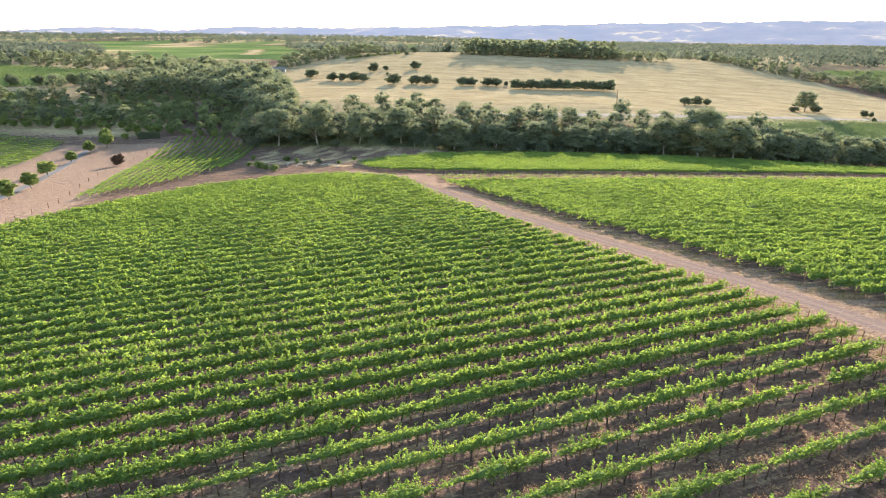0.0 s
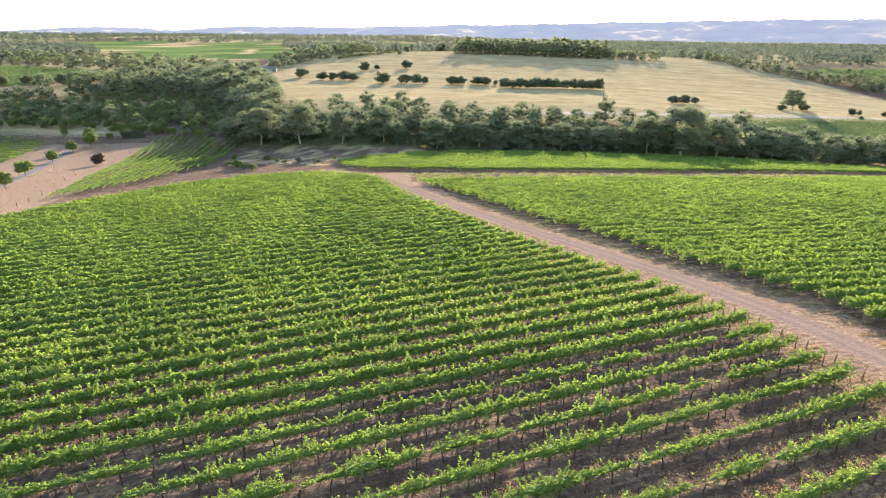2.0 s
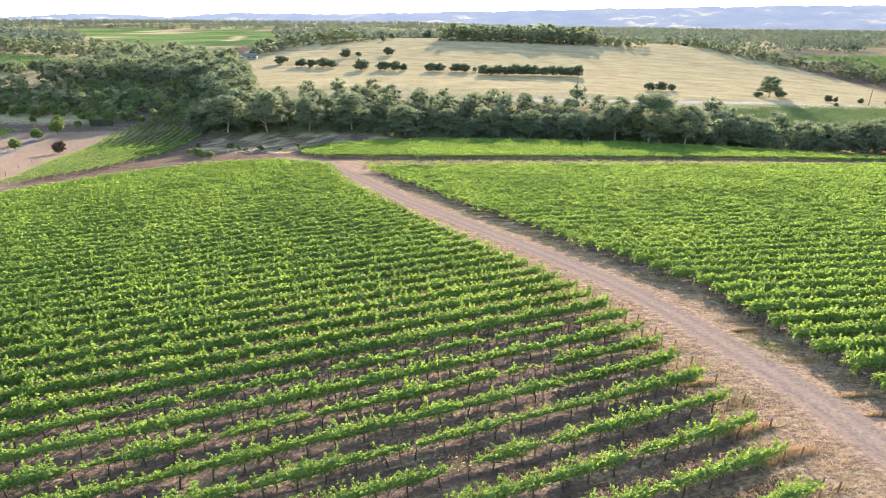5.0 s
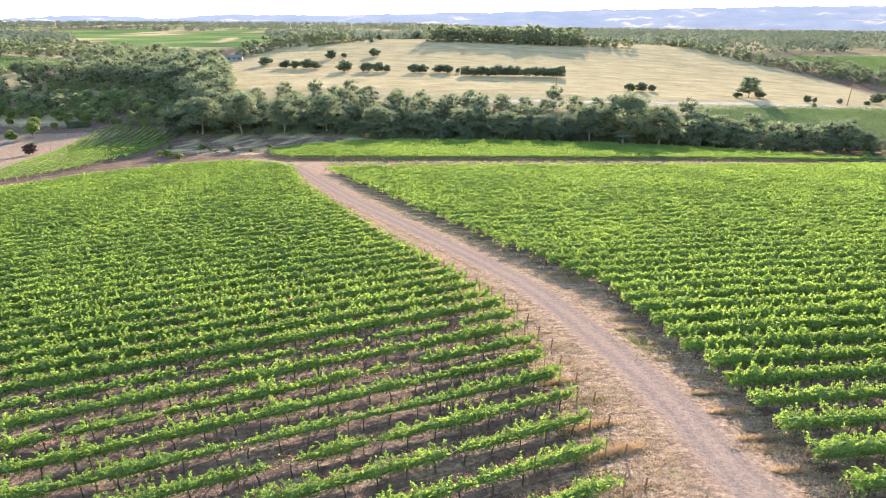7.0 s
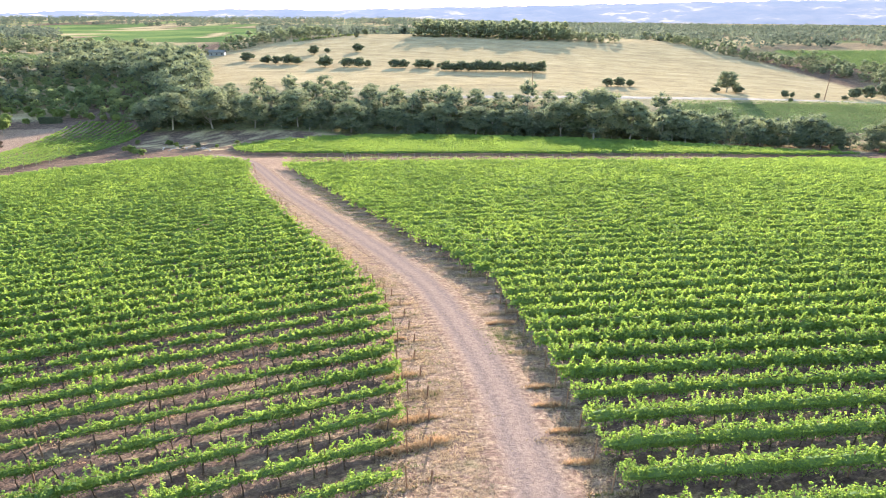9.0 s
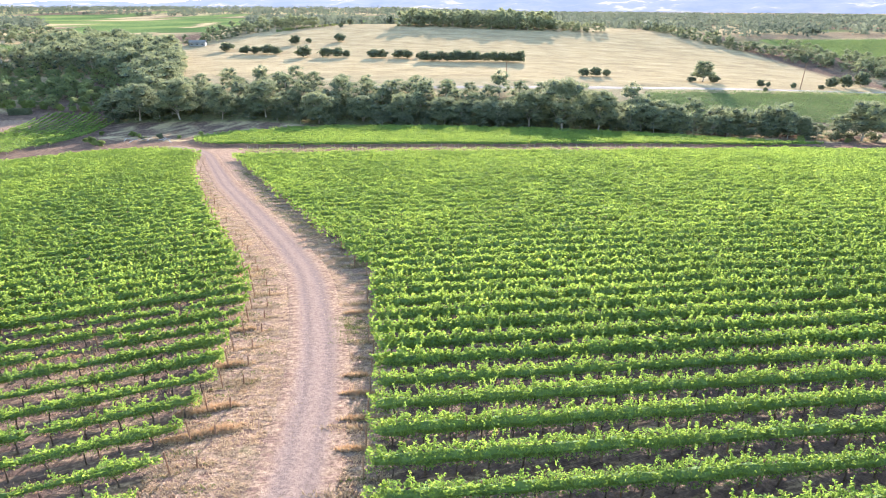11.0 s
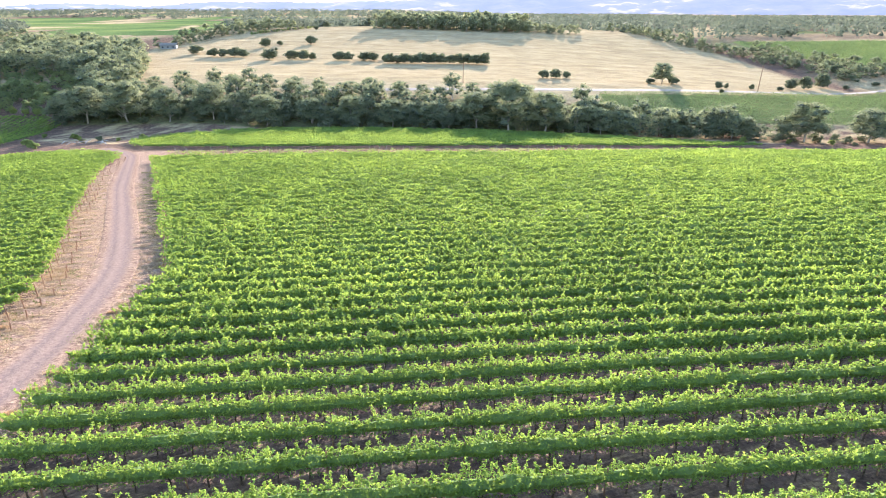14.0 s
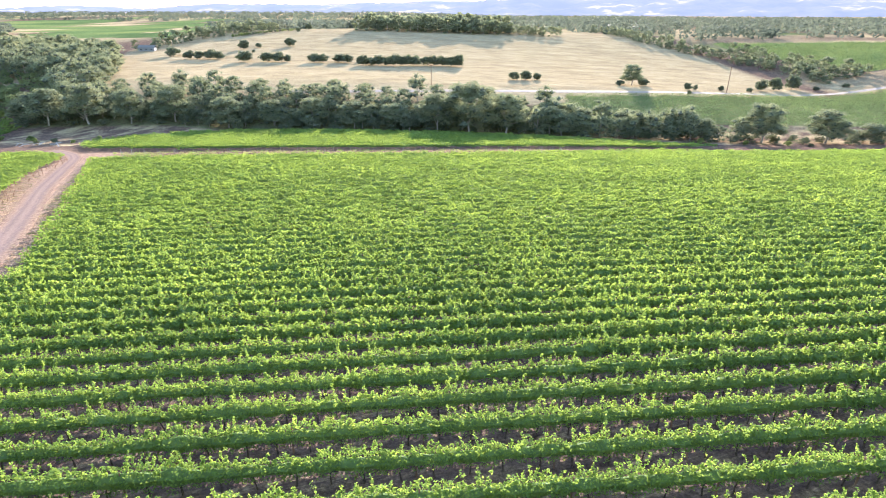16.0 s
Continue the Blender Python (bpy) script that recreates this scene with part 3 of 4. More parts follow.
def track_material():
    """Trodden dirt with two wheel lines, giving way unevenly to the littered verge."""
    m, n, k = material("track_dirt")
    at = n.new("ShaderNodeAttribute")
    at.attribute_name = "across"
    ab = n.new("ShaderNodeMath")
    ab.operation = "ABSOLUTE"
    k.new(at.outputs["Fac"], ab.inputs[0])
    b, c = noise_tex(n, k, 0.9, 5, 0.65), noise_tex(n, k, 3.5, 6, 0.7)
    wob = noise_tex(n, k, 0.7, 6, 0.75)
    ad = n.new("ShaderNodeMath")
    ad.operation = "MULTIPLY_ADD"
    k.new(wob, ad.inputs[0])
    ad.inputs[1].default_value = 1.3
    k.new(ab.outputs[0], ad.inputs[2])
    dv = n.new("ShaderNodeMath")
    dv.operation = "MULTIPLY"
    dv.inputs[1].default_value = 0.25
    k.new(ad.outputs[0], dv.inputs[0])
    wheel = ramp(n, k, dv.outputs[0], [(0.20, (0.212, 0.149, 0.118)), (0.28, (0.192, 0.137, 0.111)), (0.35, (0.172, 0.125, 0.104)), (0.42, (0.186, 0.133, 0.108)), (0.50, (0.208, 0.145, 0.114))])
    col = mix(n, k, 1.0, wheel, ramp(n, k, c, [(0.3, (0.70, 0.70, 0.70)), (0.7, (1.26, 1.26, 1.26))]), "MULTIPLY")
    verge = bare_colour(n, k, b, c)
    verge = mix(n, k, 1.0, verge, ramp(n, k, c, [(0.3, (0.50, 0.50, 0.50)), (0.7, (1.18, 1.17, 1.15))]), "MULTIPLY")
    col = mix(n, k, ramp(n, k, dv.outputs[0], [(0.46, (0, 0, 0)), (0.62, (1, 1, 1))]), col, verge)
    surface(n, k, col, 0.95, c, 0.09, spec=0.0)
    return m


TRACK_DIRT = track_material()
tagged(new("track", ribbon("track", TRACK, 2.6, TRACK_DIRT, 0.055, 1.0, 21, 0.04)), "pale dirt farm track with two worn wheel lines", "dirt track", kind="structure")


# ---------------------------------------------------------------- trees
def crown_chunks(rng, clumps, per, size, quad, squash=0.75, up=0.5):
    """Leaf sprays on the shells of clumps (x, y, z, radius)."""
    cx, cy, cz, cr = (np.repeat(np.array([c[i] for c in clumps]), per) for i in range(4))
    n = len(cx)
    v = rng.normal(0, 1, (n, 3))
    v[:, 2] = np.where(v[:, 2] < -0.2, -v[:, 2] * 0.7, v[:, 2])
    v /= np.linalg.norm(v, axis=1)[:, None]
    r = cr * rng.triangular(0.55, 1.0, 1.3, n)
    return leaves(cx + v[:, 0] * r, cy + v[:, 1] * r, cz + v[:, 2] * r * squash, v[:, 0], v[:, 1], v[:, 2] + up, np.full(n, size), quad, rng, 0.5)


def core_chunks(clumps, k, rng):
    """Rough low-sided lumps, added to close and darken the inside of each leaf clump."""
    base = np.array([(1, 0, 0), (0, 1, 0), (-1, 0, 0), (0, -1, 0), (0, 0, 1), (0, 0, -1)], float)
    tri = np.array([(0, 1, 4), (1, 2, 4), (2, 3, 4), (3, 0, 4), (1, 0, 5), (2, 1, 5), (3, 2, 5), (0, 3, 5)])
    return [(base * rng.uniform(0.7, 1.15, (6, 1)) * c[3] * k * np.array([1, 1, 0.72]) + np.array(c[:3]), tri) for c in clumps]


def gum_tree(name, height, width, seed, clump_count, per, size, leaf, label, trunk_bare=0.3, group="", quad=False):
    """A tree: forked trunk and limbs, a crown of many leafy clumps."""
    rng = np.random.default_rng(seed)
    ob = thing(name, label, "tree", group)
    sticks, clumps = [], []
    top = np.array([rng.uniform(-0.06, 0.06) * height, rng.uniform(-0.06, 0.06) * height, height * 0.6])
    fork = np.array([top[0] * 0.4, top[1] * 0.4, height * max(trunk_bare, 0.12)])
    r0 = 0.024 * height
    sticks.append(prism((0, 0, -0.8), fork, r0, r0 * 0.75, 6))
    sticks.append(prism(fork, top, r0 * 0.7, r0 * 0.35, 5))
    for i in range(clump_count):
        a = i * 2.4 + rng.uniform(-0.5, 0.5)
        f = math.sqrt((i + 0.5) / clump_count)
        lvl = rng.random() ** 0.8
        rr = width * 0.44 * (0.2 + 0.8 * f) * math.sqrt(max(0.05, 1.0 - 0.85 * (lvl - 0.25) ** 2 / 0.5625)) * rng.uniform(0.85, 1.1)
        hz = height * (trunk_bare + 0.10 + (0.80 - trunk_bare) * lvl * rng.uniform(0.88, 1.1))
        if name in ("young_tree", "red_bush", "shrub", "pasture_tree"):
            q = rng.normal(0, 1, 3)
            q = q / np.linalg.norm(q) * rng.uniform(0.45, 1.0)
            a, rr = math.atan2(q[1], q[0]), math.hypot(q[0], q[1]) * width * 0.36
            hz = height * ({"pasture_tree": 0.40, "young_tree": 0.52}.get(name, 0.44) + 0.35 * q[2])
        c = np.array([math.cos(a) * rr, math.sin(a) * rr, hz])
        clumps.append((*c, width * rng.uniform(0.10, 0.17)))
        if i % (3 if quad else 7) == 0:
            base = fork + (top - fork) * rng.uniform(0, 0.8)
            midp = base * 0.45 + c * 0.55 + np.array([0, 0, -0.04 * height])
            sticks.append(prism(base, midp, r0 * 0.38, r0 * 0.26, 4))
            sticks.append(prism(midp, c, r0 * 0.26, r0 * 0.08, 3))
    part("trunk", stick_mesh("trunk", sticks, BARK), ob, "pale trunk and limbs")
    v, f = crown_chunks(rng, clumps, per, size, quad)
    crown = part("crown", mesh_of("crown", v, f, leaf), ob)
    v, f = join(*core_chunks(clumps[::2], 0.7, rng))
    part("inner_foliage", mesh_of("inner_foliage", v, f, TREE_SHADE_CORE), crown)
    return ob


def place(ob, x, y, turn, scale, sz=None):
    m = Matrix.Translation((x, y, float(ground(x, y)) - 0.15)) @ Matrix.Rotation(turn, 4, "Z") @ Matrix.Diagonal((scale, scale, sz or scale, 1))
    return copy_thing(ob, m)


# ---------------------------------------------------------------- drive and far road
DRIVE_GREY = rough_material("drive_gravel", [(0.3, (0.09, 0.084, 0.082)), (0.7, (0.135, 0.126, 0.122))], 1.5, 0.95, 0.02, None, 9.0)
ROAD_PALE = rough_material("road_gravel", [(0.3, (0.22, 0.17, 0.13)), (0.7, (0.36, 0.29, 0.225))], 0.25, 0.95, 0.02, None, 5.0)
tagged(new("drive", ribbon("drive", [(-105, 90), (-114, 135), (-122, 160), (-131, 185), (-142, 212), (-152.3, 240), (-161.8, 267.2)], 1.7, DRIVE_GREY, 0.05, 1.5, 7)), "grey gravel drive between young trees", "drive", kind="structure")
tagged(new("road", ribbon("road", [(20, 300), (60, 303), (114, 309), (170, 315), (231, 326), (300, 339), (380, 352), (500, 366), (700, 380)], 2.9, ROAD_PALE, 0.06, 2.5, 7)), "pale unsealed road along the dry pasture", "road", kind="structure")


GUM_GROUP, WOOD_GROUP, PADDOCK_GROUP = "gum trees along the creek", "trees of the wood", "trees on the dry pasture"
rt = random.Random(5)
gums = [gum_tree("gum_tree", 18, 16, 50 + i, 78, 130, 0.40, GUM_LEAF, "tall spreading gum tree with pale limbs beside the creek", 0.12, GUM_GROUP) for i in range(4)]
woods = [gum_tree("wood_tree", 14, 14, 70 + i, 46, 40, 0.56, GUM_LEAF, "grey-green gum tree in a dense wood", 0.02, WOOD_GROUP) for i in range(4)]
edges = [gum_tree("edge_tree", 6.5, 6.8, 210 + i, 32, 40, 0.42, EDGE_LEAF, "low leafy green tree at the edge of the wood", 0.05, "low trees at the edge of the wood") for i in range(3)]
shades = [gum_tree("understorey_tree", 8, 10, 90 + i, 28, 34, 0.55, DARK_LEAF, "low dark green tree under taller gums", 0.02, "understorey trees along the creek") for i in range(3)]
rounds = [gum_tree("pasture_tree", 8, 11, 110 + i, 40, 36, 0.62, DARK_LEAF, "dark rounded tree standing on dry pasture", 0.08, PADDOCK_GROUP) for i in range(3)]
# The paler gum leaf on these far trees stands in for haze.
fars = [gum_tree("hill_tree", 12, 12, 130 + i, 22, 22, 1.05, GUM_LEAF, "distant dull green tree on the hill", -0.08, "trees on the hill and field edges") for i in range(4)]
saps = [gum_tree("young_tree", 5.6, 5.0, 150 + i, 40, 60, 0.40, BRIGHT_LEAF, "small round bright green tree on pale bare ground", 0.1, "young trees along the drive") for i in range(3)]
shrubs = [gum_tree("shrub", 2.2, 3.2, 170 + i, 16, 56, 0.3, BRIGHT_LEAF if i else DARK_LEAF, "low rounded green shrub on rough ground", 0.02, "shrubs near the creek") for i in range(3)]
# front line along the creek: x, y, height, width
FRONT = [(-85.4, 258.1, 13, 13), (-71, 251, 19, 18), (-54, 252, 20, 18), (-36, 252, 17, 14), (-18, 255, 19, 17), (5, 254, 16, 15), (24, 259, 13, 13), (42, 257, 15, 14), (60, 256, 14, 14),
         (78, 254, 14, 14), (97, 252, 20, 17), (111, 249, 26, 23), (127, 251, 21, 18), (147, 254, 15, 14), (161, 253, 14, 13), (183, 246, 10, 12), (197, 244, 10, 11), (209, 239, 11, 9),
         (231, 233, 19, 18), (257, 232, 16, 18), (276, 232, 10, 13), (300, 238, 12, 12), (322, 246, 14, 14)]
for x, y, h, w in FRONT:
    place(gums[rt.randrange(4)], x, y, rt.uniform(0, 6.28), w / 16, h / 21)


def scatter(poly, count, apart, makers, lo, hi, seed, flat=1.0):
    r = random.Random(seed)
    P = np.array(poly)
    done, tries = [], 0
    while len(done) < count and tries < 20000:
        tries += 1
        x, y = r.uniform(P[:, 0].min(), P[:, 0].max()), r.uniform(P[:, 1].min(), P[:, 1].max())
        if inside(poly, np.array([x]), np.array([y]))[0] and all((x - a) ** 2 + (y - b) ** 2 > apart * apart for a, b in done):
            done.append((x, y))
            k = r.uniform(lo, hi)
            place(makers[r.randrange(len(makers))], x, y, r.uniform(0, 6.28), k, flat * k * r.uniform(0.85, 1.15))


CREEK = [(-75, 260), (150, 258), (150, 276), (70, 292), (-60, 300)]
WOOD = [(-68, 268), (-92, 294), (-106, 330), (-150, 360), (-300, 345), (-420, 330), (-420, 345), (-262, 330), (-228, 345), (-198, 372), (-203, 455), (-185, 478), (-150, 465), (-114, 400), (-84, 328)]
scatter(CREEK, 70, 8.0, woods, 0.60, 0.84, 1, 0.95)
scatter([(-84, 249), (168, 247), (168, 256), (-88, 260)], 46, 4.8, shades, 0.4, 0.8, 2)
scatter([(-80, 258), (165, 256), (150, 272), (-60, 280)], 60, 6.0, shades, 0.55, 1.0, 22)
scatter([(168, 240), (215, 230), (330, 226), (330, 236), (215, 240), (168, 252)], 40, 3.6, shades, 0.3, 0.65, 12)
scatter([(140, 250), (205, 241), (205, 252), (150, 268)], 26, 6.5, woods, 0.7, 1.0, 13)
scatter([(195, 240), (226, 234), (226, 242), (195, 250)], 9, 5.5, woods, 0.5, 0.75, 14)
scatter([(-320, 306), (-150, 304), (-104, 292), (-96, 300), (-104, 330), (-150, 357), (-235, 346), (-320, 328)], 125, 5.5, edges, 0.68, 1.0, 61)
scatter([(p[0], p[1]) for p in WOOD if p[0] > -240], 120, 9.0, woods, 0.8, 1.15, 3)
scatter([(-150, 305), (-300, 303), (-420, 330), (-420, 345), (-262, 330), (-228, 345)], 48, 9.0, woods, 0.5, 0.72, 15)
scatter([(-345, 298), (-220, 299), (-172, 296), (-133, 286), (-95, 272), (-98, 282), (-140, 298), (-180, 306), (-345, 310)], 56, 4.6, edges, 0.62, 0.98, 4)
scatter([(-220, 313), (-160, 312), (-104, 290), (-104, 300), (-150, 328), (-220, 324)], 38, 6.0, edges, 0.75, 1.15, 25)
scatter([(-240, 296), (-172, 293), (-133, 284), (-104, 272), (-104, 276), (-140, 291), (-180, 299), (-240, 301)], 32, 4.6, saps, 0.6, 1.05, 24)
# pasture trees: x, y, width, height
PASTURE = [(-99, 456, 14, 8), (-80, 438, 11, 7), (-72, 436, 10, 7), (-64, 435, 12, 8), (-57, 432, 10, 7), (-56, 490, 11, 9), (-47, 500, 6, 5), (-23, 507, 12, 8), (-34, 416, 14, 9), (-19, 417, 12, 8), (-11, 416, 11, 8), (-5, 417, 7, 6),
           (14, 414, 12, 7), (20, 414, 9, 7), (31, 414, 11, 7), (37, 413, 10, 7), (44, 416, 4, 4), (-43, 470, 3, 3), (-36, 603, 6, 5), (-30, 628, 8, 8), (5, 700, 14, 13)]
for i in range(8):
    PASTURE.append((49 + 5.0 * i, 401 + 0.4 * i + rt.uniform(-2, 2), rt.uniform(8.5, 12), rt.uniform(6.5, 9)))
for i in range(5):
    PASTURE.append((91 + 5.4 * i, 403 + 0.3 * i + rt.uniform(-2, 2), rt.uniform(9, 12.5), rt.uniform(7, 9.5)))
for x, y, w, h in PASTURE:
    place(rounds[rt.randrange(3)], x, y, rt.uniform(0, 6.28), w / 11, h / 8)
# the wood on the hill, the line down its flank, trees past it
scatter([(18, 606), (68, 603), (114, 590), (166, 590), (170, 628), (40, 655)], 120, 8.5, fars, 0.95, 1.3, 5)
scatter([(168, 590), (214, 590), (219, 602), (172, 622)], 16, 6.0, fars, 0.55, 0.8, 55)
scatter([(272, 690), (284, 590), (308, 532), (332, 468), (343, 406), (349, 378), (358, 380), (356, 420), (346, 480), (322, 545), (306, 610), (300, 690)], 62, 7.0, fars, 0.5, 0.85, 6)
scatter([(352, 376), (392, 396), (376, 470), (370, 520), (352, 520)], 30, 8, fars, 0.5, 0.85, 7)
scatter([(-150, 490), (-132, 560), (-120, 640), (-60, 640), (-66, 612), (-118, 560), (-128, 500)], 34, 9, fars, 0.6, 1.0, 8)
scatter([(-345, 455), (-240, 462), (-200, 490), (-255, 560), (-345, 560)], 45, 11, fars, 0.7, 1.05, 9)
# dark round trees at the foot of the far field, saplings in a row on the crest
for x, y, w, h in [(-262, 365, 10, 8), (-250, 372, 9, 7), (-243, 374, 8, 6.5), (-232, 378, 11, 9), (-226, 396, 9, 6), (-230, 404, 9, 6.5)]:
    place(rounds[rt.randrange(3)], x, y, rt.uniform(0, 6.28), w / 11, h / 8)
for i in range(24):
    place(shrubs[rt.randrange(3)], -90 + 2.1 * i, 572 + 2.0 * i, rt.uniform(0, 6.28), rt.uniform(0.75, 1.0), rt.uniform(1.1, 1.5))
# along the far road
place(gums[1], 211.5, 345, 1.0, 0.84, 0.66)
for x, y, w, h in [(143, 349, 8, 6), (150, 350, 9, 6.5), (157, 352, 6, 5), (204, 343, 7, 4), (219, 347, 8, 5), (242, 338, 6, 5), (247, 339, 3, 4), (263, 341, 4, 4), (282, 345, 5, 3), (293, 353, 9, 8), (304, 357, 10, 10), (318, 363, 12, 11), (330, 358, 5, 3), (351, 362, 6, 3), (236, 321, 3, 3)]:
    place(rounds[rt.randrange(3)], x, y, rt.uniform(0, 6.28), w / 11, h / 8)
# the drive's young trees, the red bush, shrubs
for x, y, k in [(-114.5, 148, 1.15), (-120, 165, 1.0), (-133, 192, 1.1), (-146, 226.1, 0.95), (-152, 248.9, 1.05), (-151.4, 261.3, 1.3), (-150.6, 275.9, 0.7), (-177.1, 284.2, 0.7), (-160, 275.8, 1.1), (-145.8, 280, 0.8)]:
    place(saps[rt.randrange(3)], x, y, rt.uniform(0, 6.28), k * 1.15, k * 1.0)
for x, y, k in [(-65, 203, 1.3), (-57, 194, 1.2), (-61, 198, 1.0), (-70, 208, 0.9), (-50, 210, 0.8), (-46, 214, 1.0), (-38, 212, 0.7), (-55, 216, 0.9), (-34, 222, 0.8), (-60, 222, 1.0), (-74, 226, 0.9), (-28, 214, 0.6), (-85.7, 242, 1.0), (238, 226, 1.1), (222, 228, 1.0), (246, 224, 0.8), (205, 232, 1.2)]:
    place(shrubs[rt.randrange(3)], x, y, rt.uniform(0, 6.28), k)
bush = gum_tree("red_bush", 5.4, 5.6, 190, 36, 70, 0.36, RED_LEAF, "dark red rounded bush on bare pinkish ground", 0.06)
bush.matrix_basis = Matrix.Translation((-122, 215.5, float(ground(-122, 215.5)) - 0.1))
bush["category"] = "bush"


def hedge():
    """A clipped box hedge: leaf sprays on the faces of a rounded block."""
    rng = np.random.default_rng(44)
    n = 3600
    p = rng.uniform(-1, 1, (n, 3))
    ax = rng.integers(0, 3, n)
    p[np.arange(n), ax] = np.sign(p[np.arange(n), ax])
    p[:, 2] = np.abs(p[:, 2])
    nor = np.zeros((n, 3))
    nor[np.arange(n), ax] = p[np.arange(n), ax]
    q = p * np.array([4.6, 1.3, 2.7]) * rng.uniform(0.95, 1.03, (n, 1))
    ob = thing("hedge", "dark clipped box hedge at the edge of bare ground", "hedge", at=Matrix.Translation((-140.5, 278.5, float(ground(-140.5, 278.5)))) @ Matrix.Rotation(0.1, 4, "Z"))
    v, f = leaves(q[:, 0], q[:, 1], q[:, 2], *nor.T, np.full(n, 0.42), True, rng)
    part("foliage", mesh_of("foliage", v, f, DARK_LEAF), ob)
    bm = bmesh.new()
    bmesh.ops.create_cube(bm, size=2)
    bmesh.ops.subdivide_edges(bm, edges=bm.edges[:], cuts=3, use_grid_fill=True)
    for w in bm.verts:
        w.co = Vector((w.co.x * 4.4, w.co.y * 1.15, (w.co.z + 1) * 1.28)) + Vector((rng.uniform(-.1, .1), rng.uniform(-.1, .1), rng.uniform(-.1, .1)))
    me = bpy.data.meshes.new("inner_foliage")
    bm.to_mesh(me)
    me.materials.append(TREE_SHADE_CORE)
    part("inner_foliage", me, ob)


hedge()


def far_wood(name, polys, count, seed, size, label):
    """Woodland too far off to tell the trees apart, as one mass of leaf sprays."""
    rng = np.random.default_rng(seed)
    chunks = []
    for poly, share in polys:
        P = np.array(poly)
        x, y = rng.uniform(P[:, 0].min(), P[:, 0].max(), count * 3), rng.uniform(P[:, 1].min(), P[:, 1].max(), count * 3)
        ok = inside(poly, x, y)
        for f in FIELDS:
            ok &= ~inside(f, x, y)
        x, y = x[ok][:int(count * share)], y[ok][:int(count * share)]
        z, h = ground(x, y), rng.uniform(7, 13, len(x))
        per = 24
        ix = np.repeat(np.arange(len(x)), per)
        v = rng.normal(0, 1, (len(ix), 3))
        v /= np.linalg.norm(v, axis=1)[:, None]
        r = h[ix] * 0.55
        chunks.append(leaves(x[ix] + v[:, 0] * r, y[ix] + v[:, 1] * r, z[ix] + h[ix] * (0.52 + 0.46 * v[:, 2]), v[:, 0], v[:, 1], v[:, 2] + 0.5, np.full(len(ix), size), False, rng))
    v, f = join(*chunks)
    tagged(new(name, mesh_of(name, v, f, HAZED_LEAF)), label, "woodland", kind="stuff")


far_wood("woodland", [([(300, 600), (520, 560), (900, 560), (1500, 900), (1500, 1700), (250, 1700), (230, 720)], 1.0)], 3000, 1, 2.4, "distant hazy grey-green woodland on the plain")
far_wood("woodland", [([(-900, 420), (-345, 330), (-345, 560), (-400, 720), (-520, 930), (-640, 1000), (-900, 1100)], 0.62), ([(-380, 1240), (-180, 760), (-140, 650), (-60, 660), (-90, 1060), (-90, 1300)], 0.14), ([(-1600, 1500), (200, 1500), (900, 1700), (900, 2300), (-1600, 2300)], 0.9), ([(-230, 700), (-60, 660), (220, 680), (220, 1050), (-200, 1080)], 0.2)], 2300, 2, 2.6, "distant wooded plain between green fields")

for ob in gums + woods + edges + shades + rounds + fars + saps + shrubs:
    for o in (*ob.children_recursive, ob):
        bpy.data.objects.remove(o)


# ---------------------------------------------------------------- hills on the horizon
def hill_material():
    m, n, k = material("hazed_hills")
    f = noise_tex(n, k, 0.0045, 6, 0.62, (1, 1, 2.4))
    # Haze is put into the hills' bluish base colour.
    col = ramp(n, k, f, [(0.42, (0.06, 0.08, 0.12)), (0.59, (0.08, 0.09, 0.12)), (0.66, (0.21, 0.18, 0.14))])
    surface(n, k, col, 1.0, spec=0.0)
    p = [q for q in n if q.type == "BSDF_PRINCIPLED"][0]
    # The hills also glow, as haze lit by the sky would.
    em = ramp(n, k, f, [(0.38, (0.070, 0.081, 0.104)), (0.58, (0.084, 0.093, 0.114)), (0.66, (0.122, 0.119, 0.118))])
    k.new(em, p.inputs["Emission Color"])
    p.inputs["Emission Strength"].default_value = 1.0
    return m


def hills():
    az = np.radians(np.linspace(-75, 75, 260))
    rows = []
    for r, f in ((3300, 0.0), (3500, 0.3), (3750, 0.55), (4000, 0.9), (4400, 1.0), (4700, 0.5)):
        a = np.degrees(az)
        top = np.interp(a, [-75, -42, -35, -30.5, -24, -18.4, -12, -6, 0, 5, 10, 20, 30, 38, 75], [40, 35, 20, 50, 32, 62, 58, 66, 80, 85, 95, 110, 120, 116, 110]) + 2.5 * np.sin(a * 0.9 + 1) + 1.5 * np.sin(a * 2.3)
        fold = 9 * f * (1 - f) * 4 * np.sin(a * 2.2 + r * 0.01) + 4 * f * np.sin(a * 5.1 + r)
        rows.append(np.stack([np.sin(az) * r + 50, np.cos(az) * r, -14 + (top + 14) * f + fold], 1))
    n = len(az)
    V = np.concatenate(rows)
    i = (np.arange(len(rows) - 1)[:, None] * n + np.arange(n - 1)[None]).ravel()
    me = mesh_of("hazed_hills", V, np.stack([i, i + 1, i + n + 1, i + n], 1), hill_material(), True)
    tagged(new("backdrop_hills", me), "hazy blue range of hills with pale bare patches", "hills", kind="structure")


hills()


